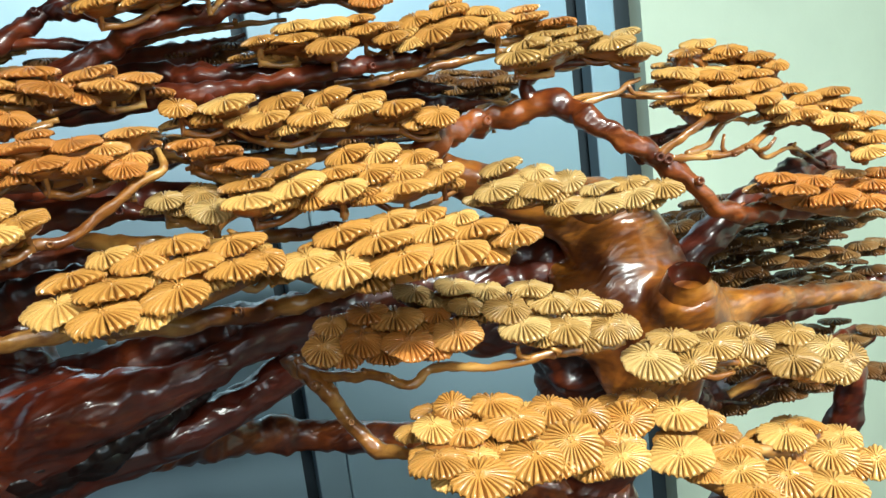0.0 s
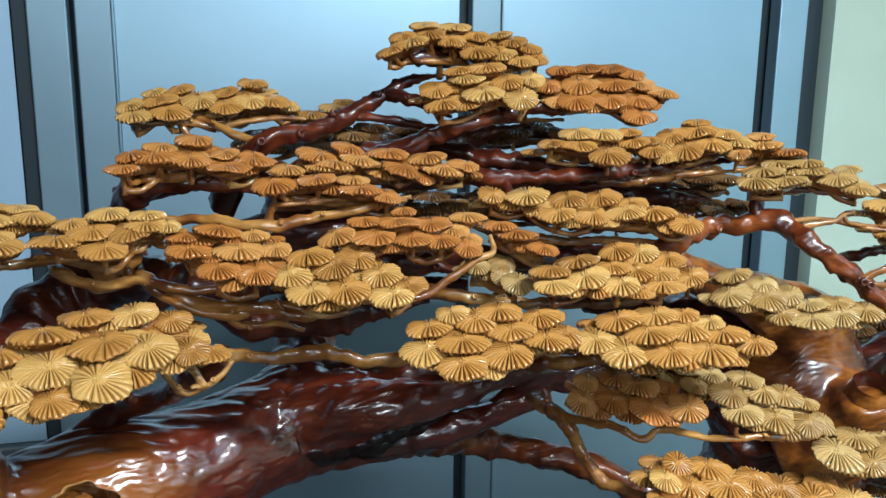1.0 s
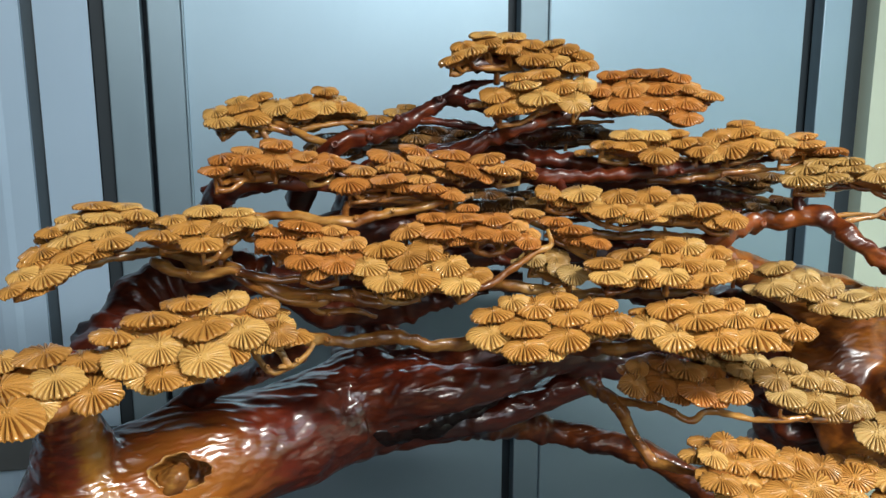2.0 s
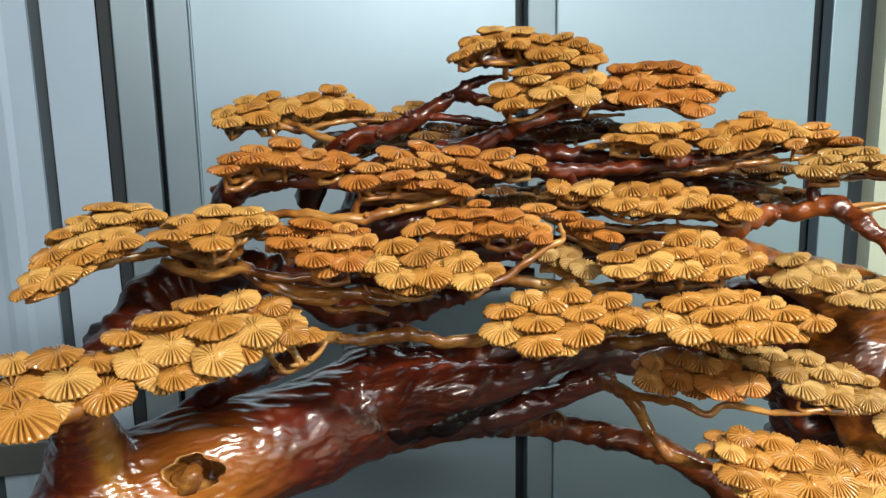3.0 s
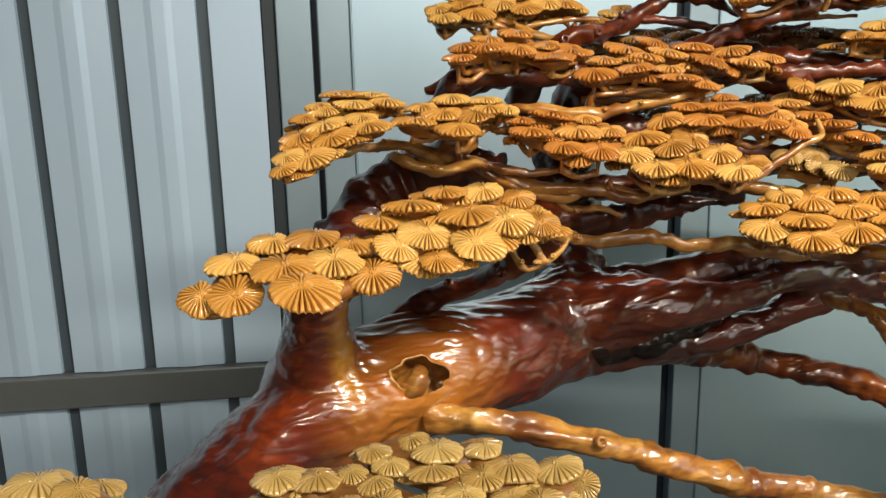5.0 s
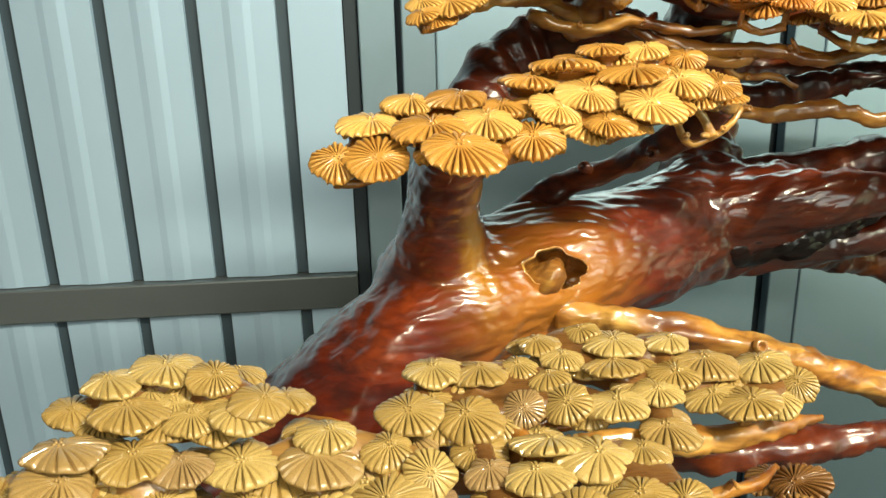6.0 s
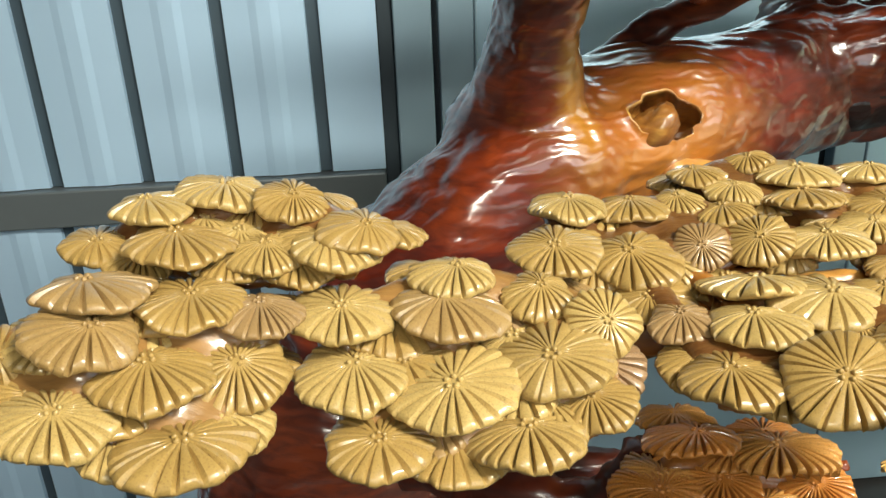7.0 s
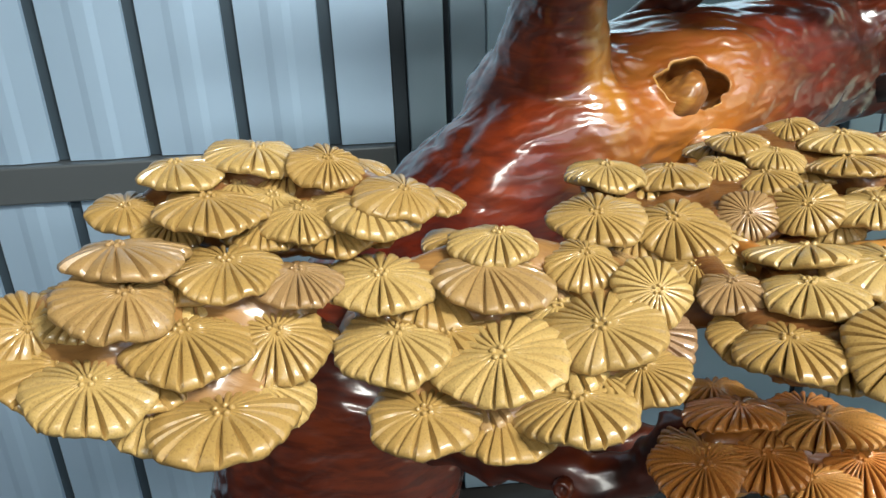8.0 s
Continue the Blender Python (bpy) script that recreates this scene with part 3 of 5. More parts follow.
branch([(-0.116, 0.935, 1.638), (-0.078, 0.90, 1.630), (-0.03, 0.92, 1.61)], [0.008, 0.009, 0.010], "red")
branch([(-0.20, 0.87, 1.545), (-0.12, 0.86, 1.565), (-0.063, 0.858, 1.588), (-0.025, 0.846, 1.603), (0.044, 0.877, 1.618), (0.10, 0.89, 1.622), (0.19, 0.90, 1.622)], [0.014, 0.013, 0.012, 0.011, 0.010, 0.009, 0.006], "red")
branch([(-0.045, 0.93, 1.66), (-0.048, 0.92, 1.68), (-0.058, 0.92, 1.695)], [0.006, 0.005, 0.004], "amber")
branch([(-0.16, 0.90, 1.55), (-0.08, 0.93, 1.565), (0.0, 0.95, 1.58), (0.08, 0.95, 1.60)], [0.022, 0.022, 0.018, 0.010], "red")
# upper right tiers
branch([(-0.13, 0.86, 1.53), (-0.04, 0.85, 1.535), (0.048, 0.832, 1.536), (0.112, 0.822, 1.540), (0.20, 0.84, 1.545), (0.30, 0.87, 1.552), (0.367, 0.872, 1.556)], [0.012, 0.011, 0.011, 0.010, 0.009, 0.007, 0.005], "red")
branch([(0.02, 0.84, 1.535), (0.04, 0.80, 1.50), (0.10, 0.79, 1.485), (0.18, 0.79, 1.478), (0.245, 0.79, 1.47)], [0.008, 0.009, 0.008, 0.007, 0.008], "red")
branch([(0.225, 0.80, 1.44), (0.243, 0.795, 1.461), (0.305, 0.825, 1.472), (0.337, 0.815, 1.475), (0.384, 0.79, 1.481), (0.411, 0.75, 1.449), (0.465, 0.745, 1.414), (0.50, 0.73, 1.38), (0.535, 0.725, 1.345), (0.60, 0.74, 1.332), (0.72, 0.75, 1.325), (0.90, 0.78, 1.32)], [0.017, 0.015, 0.013, 0.013, 0.014, 0.013, 0.012, 0.011, 0.012, 0.014, 0.014, 0.013], "auburn")
branch([(0.36, 0.80, 1.482), (0.355, 0.81, 1.505), (0.38, 0.80, 1.52), (0.42, 0.80, 1.522), (0.50, 0.83, 1.522)], [0.009, 0.008, 0.007, 0.005, 0.004], "red")
branch([(0.39, 0.785, 1.484), (0.44, 0.79, 1.485), (0.49, 0.78, 1.475), (0.54, 0.75, 1.47)], [0.005, 0.0045, 0.004, 0.003], "amber")
branch([(0.465, 0.735, 1.416), (0.51, 0.73, 1.44), (0.56, 0.75, 1.455), (0.62, 0.78, 1.458)], [0.006, 0.0055, 0.005, 0.003], "amber")
branch([(0.475, 0.73, 1.41), (0.54, 0.73, 1.405), (0.58, 0.74, 1.41), (0.65, 0.77, 1.425), (0.74, 0.79, 1.415)], [0.005, 0.0045, 0.0045, 0.004, 0.003], "amber")
branch([(0.498, 0.735, 1.411), (0.534, 0.745, 1.418), (0.554, 0.75, 1.434), (0.58, 0.76, 1.44), (0.622, 0.77, 1.432), (0.675, 0.78, 1.439)], [0.0055, 0.005, 0.0045, 0.004, 0.0035, 0.002], "amber")
branch([(0.51, 0.74, 1.410), (0.559, 0.735, 1.404), (0.585, 0.74, 1.409), (0.607, 0.745, 1.393), (0.655, 0.76, 1.397), (0.696, 0.77, 1.379)], [0.005, 0.0045, 0.0045, 0.004, 0.0035, 0.002], "amber")
branch([(0.590, 0.742, 1.408), (0.617, 0.75, 1.419), (0.682, 0.77, 1.428), (0.74, 0.79, 1.43)], [0.0042, 0.0036, 0.0034, 0.002], "amber")
branch([(0.66, 0.765, 1.397), (0.711, 0.80, 1.38), (0.768, 0.81, 1.393), (0.805, 0.82, 1.403)], [0.0045, 0.0042, 0.0036, 0.002], "red")
branch([(0.711, 0.80, 1.38), (0.749, 0.81, 1.36), (0.79, 0.82, 1.352)], [0.005, 0.004, 0.003], "red")
branch([(0.400, 0.775, 1.478), (0.44, 0.77, 1.485), (0.457, 0.775, 1.492), (0.475, 0.778, 1.497)], [0.006, 0.0045, 0.0042, 0.003], "amber")
branch([(0.457, 0.775, 1.492), (0.47, 0.775, 1.48), (0.523, 0.78, 1.476), (0.56, 0.78, 1.478)], [0.0042, 0.0036, 0.0034, 0.002], "amber")
branch([(0.462, 0.765, 1.412), (0.511, 0.85, 1.416), (0.574, 0.86, 1.425), (0.631, 0.87, 1.432), (0.674, 0.88, 1.438)], [0.007, 0.008, 0.007, 0.006, 0.003], "red")
branch([(-0.172, 0.660, 1.430), (-0.130, 0.660, 1.431), (-0.103, 0.665, 1.430), (-0.076, 0.670, 1.445), (-0.043, 0.675, 1.466), (-0.025, 0.680, 1.473), (-0.027, 0.690, 1.489)], [0.006, 0.0065, 0.006, 0.006, 0.0055, 0.005, 0.003], "amber")
branch([(0.52, 0.86, 1.20), (0.64, 0.92, 1.16), (0.78, 0.93, 1.145), (1.0, 0.95, 1.14)], [0.05, 0.026, 0.022, 0.018], "red")
branch([(0.46, 0.88, 1.12), (0.58, 0.93, 1.06), (0.74, 0.95, 1.045), (0.98, 0.98, 1.05)], [0.05, 0.026, 0.022, 0.018], "red")
branch([(0.60, 0.92, 1.06), (0.68, 0.96, 1.01), (0.80, 0.97, 1.0), (0.95, 0.98, 0.99)], [0.024, 0.02, 0.018, 0.014], "red")
# wood between and behind the tiers
branch([(0.45, 0.88, 1.25), (0.37, 0.915, 1.305), (0.26, 0.94, 1.33), (0.13, 0.94, 1.365)], [0.05, 0.050, 0.034, 0.012], "red")
branch([(-0.113, 0.800, 1.416), (-0.060, 0.770, 1.404), (-0.004, 0.760, 1.398), (0.081, 0.750, 1.393), (0.182, 0.760, 1.392), (0.252, 0.780, 1.406)], [0.012, 0.011, 0.010, 0.009, 0.007, 0.005], "amber")
branch([(-0.004, 0.760, 1.398), (0.025, 0.760, 1.419), (0.078, 0.765, 1.427), (0.139, 0.770, 1.426)], [0.008, 0.006, 0.006, 0.004], "amber")
branch([(-0.025, 0.830, 1.483), (0.031, 0.810, 1.467), (0.089, 0.800, 1.461), (0.165, 0.800, 1.460), (0.251, 0.800, 1.454)], [0.010, 0.009, 0.008, 0.007, 0.006], "amber")
branch([(0.007, 0.900, 1.505), (0.083, 0.880, 1.489), (0.181, 0.880, 1.490), (0.281, 0.880, 1.483)], [0.004, 0.015, 0.013, 0.004], "red")
branch([(-0.158, 0.860, 1.460), (-0.065, 0.860, 1.441), (0.049, 0.870, 1.423), (0.184, 0.880, 1.421), (0.293, 0.880, 1.425)], [0.006, 0.020, 0.020, 0.018, 0.005], "red")
branch([(-0.338, 0.860, 1.474), (-0.264, 0.860, 1.467), (-0.188, 0.860, 1.467), (-0.094, 0.870, 1.478)], [0.006, 0.026, 0.022, 0.005], "red")
branch([(-0.445, 0.840, 1.524), (-0.397, 0.830, 1.533), (-0.332, 0.820, 1.540), (-0.261, 0.820, 1.543), (-0.174, 0.830, 1.542)], [0.005, 0.016, 0.015, 0.013, 0.004], "red")
branch([(-0.351, 0.860, 1.368), (-0.284, 0.860, 1.354), (-0.207, 0.850, 1.355), (-0.146, 0.840, 1.370), (-0.071, 0.830, 1.381)], [0.006, 0.022, 0.021, 0.018, 0.004], "red")
branch([(-0.263, 0.780, 1.511), (-0.207, 0.770, 1.514), (-0.152, 0.765, 1.515), (-0.104, 0.760, 1.523)], [0.007, 0.007, 0.006, 0.004], "amber")
branch([(-0.413, 0.800, 1.549), (-0.377, 0.785, 1.554), (-0.329, 0.780, 1.559), (-0.281, 0.770, 1.557)], [0.008, 0.008, 0.007, 0.004], "amber")
branch([(-0.483, 0.720, 1.457), (-0.436, 0.700, 1.442), (-0.391, 0.690, 1.450), (-0.341, 0.680, 1.439), (-0.290, 0.680, 1.443)], [0.0099, 0.0087, 0.0068, 0.0062, 0.0043], "amber")
branch([(-0.386, 0.700, 1.441), (-0.354, 0.685, 1.423), (-0.304, 0.680, 1.411), (-0.260, 0.680, 1.422), (-0.216, 0.675, 1.416), (-0.164, 0.675, 1.426)], [0.0081, 0.0074, 0.0068, 0.0062, 0.0056, 0.0037], "amber")
branch([(-0.305, 0.685, 1.410), (-0.293, 0.690, 1.397), (-0.254, 0.700, 1.396), (-0.228, 0.710, 1.384)], [0.0063, 0.0056, 0.0049, 0.0035], "amber")
branch([(-0.369, 0.630, 1.382), (-0.348, 0.640, 1.346), (-0.327, 0.640, 1.350), (-0.308, 0.645, 1.362), (-0.299, 0.650, 1.374)], [0.0043, 0.0050, 0.0043, 0.0043, 0.0086], "amber")
branch([(-0.327, 0.640, 1.350), (-0.335, 0.640, 1.370), (-0.352, 0.635, 1.382)], [0.006, 0.006, 0.004], "amber")
branch([(-0.070, 0.920, 1.577), (-0.009, 0.900, 1.559), (0.066, 0.880, 1.552), (0.139, 0.880, 1.538), (0.234, 0.890, 1.531)], [0.004, 0.013, 0.012, 0.010, 0.004], "red")
branch([(-0.052, 0.930, 1.596), (-0.005, 0.920, 1.603), (0.057, 0.910, 1.606), (0.123, 0.910, 1.607)], [0.006, 0.0055, 0.005, 0.003], "amber")
branch([(0.156, 0.860, 1.528), (0.216, 0.850, 1.530), (0.280, 0.850, 1.538), (0.345, 0.850, 1.542)], [0.008, 0.008, 0.007, 0.005], "amber")
branch([(-0.330, 0.880, 1.595), (-0.369, 0.870, 1.603), (-0.404, 0.860, 1.601), (-0.428, 0.855, 1.605)], [0.006, 0.0055, 0.005, 0.003], "amber")
branch([(-0.330, 0.880, 1.595), (-0.296, 0.885, 1.603), (-0.259, 0.890, 1.608), (-0.221, 0.885, 1.607)], [0.006, 0.0055, 0.005, 0.003], "amber")
branch([(-0.377, 0.875, 1.603), (-0.355, 0.880, 1.611), (-0.333, 0.885, 1.615)], [0.006, 0.005, 0.004], "amber")
branch([(0.389, 0.630, 1.196), (0.406, 0.615, 1.222), (0.443, 0.610, 1.226), (0.485, 0.620, 1.207)], [0.007, 0.006, 0.005, 0.003], "amber")
branch([(0.463, 0.640, 1.178), (0.492, 0.625, 1.195), (0.535, 0.620, 1.194), (0.570, 0.620, 1.195)], [0.006, 0.006, 0.005, 0.003], "amber")
branch([(0.406, 0.615, 1.222), (0.426, 0.612, 1.214), (0.449, 0.610, 1.214)], [0.005, 0.004, 0.003], "amber")
branch([(-0.023, 0.950, 1.532), (0.045, 0.950, 1.520), (0.131, 0.950, 1.506), (0.253, 0.950, 1.499), (0.391, 0.940, 1.484)], [0.006, 0.020, 0.021, 0.018, 0.006], "red")
branch([(0.131, 0.950, 1.506), (0.187, 0.940, 1.516), (0.252, 0.930, 1.519), (0.313, 0.930, 1.513)], [0.012, 0.011, 0.010, 0.004], "red")
branch([(0.009, 0.840, 1.426), (0.092, 0.830, 1.431), (0.180, 0.830, 1.422), (0.257, 0.840, 1.420)], [0.006, 0.015, 0.014, 0.005], "red")
branch([(-0.222, 0.800, 1.454), (-0.158, 0.790, 1.445), (-0.093, 0.790, 1.440), (-0.034, 0.790, 1.426)], [0.006, 0.015, 0.014, 0.005], "red")
branch([(0.48, 0.84, 1.22), (0.56, 0.80, 1.30), (0.66, 0.82, 1.34), (0.80, 0.86, 1.36)], [0.03, 0.02, 0.018, 0.015], "red")
branch([(0.60, 0.63, 1.200), (0.605, 0.63, 1.16), (0.60, 0.64, 1.11), (0.59, 0.68, 1.03), (0.55, 0.78, 0.95)], [0.014, 0.017, 0.017, 0.020, 0.03], "red")
branch([(0.44, 0.87, 1.24), (0.44, 0.90, 1.05), (0.40, 0.90, 0.85), (0.30, 0.88, 0.55), (0.0, 0.82, 0.25), (-0.40, 0.77, 0.08), (-0.66, 0.74, 0.03)], [0.09, 0.07, 0.07, 0.075, 0.08, 0.09, 0.10], "red")

# the rising end of the trunk, with a side limb and the foot of a broken stub
rise_bm = bmesh.new()
for k, (pts, rad) in enumerate((
        ([(0.45, 0.85, 1.20), (0.453, 0.84, 1.275), (0.445, 0.83, 1.325), (0.395, 0.83, 1.362), (0.315, 0.82, 1.395), (0.235, 0.80, 1.43)], [0.115, 0.090, 0.065, 0.042, 0.029, 0.023]),
        ([(0.45, 0.81, 1.19), (0.52, 0.765, 1.215), (0.582, 0.750, 1.226), (0.646, 0.76, 1.219), (0.722, 0.77, 1.207), (0.85, 0.79, 1.19)], [0.075, 0.042, 0.024, 0.017, 0.015, 0.013]),
        ([(0.46, 0.805, 1.18), (0.478, 0.750, 1.228), (0.472, 0.714, 1.262), (0.470, 0.708, 1.272)], [0.095, 0.066, 0.038, 0.034]))):
    limb_into(rise_bm, pts, rad, 40, 0.006, 0.2, 2.5, k + 60)
rise_bm = one_skin(rise_bm, 45)
for v in rise_bm.verts:
    v.co += v.normal * (0.0035 * noise.noise(v.co * 14) + 0.0016 * noise.noise(Vector((v.co.x * 60, v.co.y * 60, v.co.z * 16))))
part("limb", rise_bm, M["honey"], tree, "amber flared end of the trunk")
stub_bm = bmesh.new()
limb_into(stub_bm, [(0.476, 0.722, 1.250), (0.472, 0.712, 1.266), (0.467, 0.700, 1.291)], [0.036, 0.0315, 0.0235], 28, 0.004, 0.12, 2, 8, close=False)
fix_normals(stub_bm)
stub = part("broken_stub", stub_bm, M["honey"], tree, "short hollow broken branch stub")
# the inside takes a darker wood than the stub, in place of its shade
cup_bm = bmesh.new()
cup = limb_into(cup_bm, [(0.467, 0.700, 1.291), (0.4685, 0.7036, 1.284), (0.470, 0.7075, 1.276), (0.4735, 0.716, 1.258)], [0.0228, 0.0208, 0.0200, 0.014], 28, 0.004, 0.12, 2, 8, close=False)
cup_bm.faces.new(cup[-1])
fix_normals(cup_bm)
part("stub_hollow", cup_bm, M["red"], stub, "hollow inside the stub, shade put into darker wood")

# ---- leaf discs ----


def leaf_mesh(seed, ribs, cut, gap):
    """A shallow scalloped disc of unit radius: flat radial ribs parted by narrow cut grooves that run out towards the crown, a crenellated rim, an undercut below it, and a ring of small bumps on its crown."""
    rnd = random.Random(seed)
    bm, seg = bmesh.new(), ribs * 4
    cx, cy = rnd.uniform(-0.16, 0.16), rnd.uniform(-0.16, 0.16)
    share = [rnd.uniform(0.75, 1.3) for _ in range(ribs)]
    starts = [2 * math.pi * sum(share[:k]) / sum(share) for k in range(ribs + 1)]
    turn = [starts[k // 4] + (starts[k // 4 + 1] - starts[k // 4]) * (0.0, gap, 0.5, 1 - gap)[k % 4] for k in range(seg)]
    edge = [1 + 0.16 * noise.noise((math.cos(a) * 1.3, math.sin(a) * 1.3, seed * 4.7)) + 0.06 * noise.noise((math.cos(a) * 4, math.sin(a) * 4, seed * 1.7)) for a in turn]
    warp = [0.13 * noise.noise((math.cos(a) * 1.1, math.sin(a) * 1.1, seed * 2.9)) + 0.04 * noise.noise((math.cos(a) * 3, math.sin(a) * 3, seed * 5.1)) for a in turn]
    worn = [0.30 + 0.70 * min(1.0, max(0.0, 0.75 + 1.3 * noise.noise((math.cos(a) * 0.9, math.sin(a) * 0.9, seed * 3.3)))) for a in turn]
    deep = [rnd.uniform(0.7, 1.3) for _ in range(ribs)]
    tips = [rnd.uniform(-0.025, 0.02) for _ in range(ribs)]

    def ring(rad, z, groove):
        out = []
        for k, a in enumerate(turn):
            g = (-3.0, 0.2, 0.7, 0.2)[k % 4] * groove * cut * deep[k // 4] * worn[k]
            r = rad * edge[k] * (1 + (tips[k // 4] * 0.6 + (0.0, 0.012, 0.02, 0.012)[k % 4] if rad > 0.85 else 0))
            out.append(bm.verts.new((cx * (1 - rad) + r * math.cos(a), cy * (1 - rad) + r * math.sin(a), z + g + warp[k] * rad * rad)))
        return out

    prof = [(0.12, 0.0, 0.0), (0.20, -0.004, 0.008), (0.32, -0.014, 0.040), (0.52, -0.044, 0.066), (0.74, -0.092, 0.074), (0.91, -0.150, 0.072), (0.985, -0.195, 0.052),
            (1.0, -0.245, 0.030), (0.96, -0.300, 0.008), (0.80, -0.345, 0.0), (0.45, -0.40, 0)]
    rs = [ring(*p) for p in prof]
    top = bm.verts.new((cx, cy, -0.004))
    low = bm.verts.new((0, 0, -0.42))
    for k in range(seg):
        bm.faces.new((top, rs[0][k], rs[0][(k + 1) % seg]))
        bm.faces.new((low, rs[-1][(k + 1) % seg], rs[-1][k]))
    for a, b in zip(rs, rs[1:]):
        for k in range(seg):
            bm.faces.new((a[k], b[k], b[(k + 1) % seg], a[(k + 1) % seg]))
    fix_normals(bm)
    for f in bm.faces:
        f.smooth = True
    for a, b in zip(rs[1:8], rs[2:9]):
        for k in range(seg):
            if k % 4 != 2:
                bm.edges.get((a[k], b[k])).smooth = False
    for k in range(rnd.choice((4, 5, 5))):
        a = 2 * math.pi * k / 5 + rnd.uniform(-0.2, 0.2)
        m = Matrix.Translation((cx + 0.115 * math.cos(a), cy + 0.115 * math.sin(a), 0.006)) @ Matrix.Diagonal((0.060, 0.060, 0.052, 1))
        for f in {f for v in bmesh.ops.create_icosphere(bm, subdivisions=1, radius=1.0, matrix=m)["verts"] for f in v.link_faces}:
            f.smooth = True
    me = bpy.data.meshes.new("leaf")
    bm.to_mesh(me)
    bm.free()
    return me


LEAF = {}
for wood in ("leaf_gold", "leaf_orange", "leaf_pale", "leaf_cream", "leaf_shaded"):
    LEAF[wood] = []
    for s in range(8):
        me = leaf_mesh(s + 1, (26, 28, 27, 24, 29, 25, 27, 23)[s] - (4 if wood == "leaf_cream" else 0), (0.62, 0.45, 0.55, 0.38)[s % 4] if wood == "leaf_cream" else 1.15, 0.19 if wood == "leaf_cream" else 0.25)
        me.materials.append(M[wood])
        LEAF[wood].append(me)

pad_count = 0


def plug_into(bm, p, n, r, rnd):
    """The wood left standing below a disc: a lumpy cone that leans back into the pad."""
    ax = n.to_track_quat("Z", "Y").to_matrix()
    back, rings = Vector((0, 0.75, 0)) * r, []
    for wide, down, lean in ((0.70, 0.30, 0.0), (0.80, 0.40, 0.2), (0.72, 0.60, 0.6), (0.40, 0.80, 1.0)):
        rings.append([bm.verts.new(p - n * r * down + back * lean + ax @ Vector((math.cos(k * 0.6283), math.sin(k * 0.6283), 0)) * r * wide * rnd.uniform(0.9, 1.1)) for k in range(10)])
    for a, b in zip(rings, rings[1:]):
        for k in range(10):
            bm.faces.new((a[k], a[(k + 1) % 10], b[(k + 1) % 10], b[k]))
    bm.faces.new(rings[0])
    bm.faces.new(rings[-1])


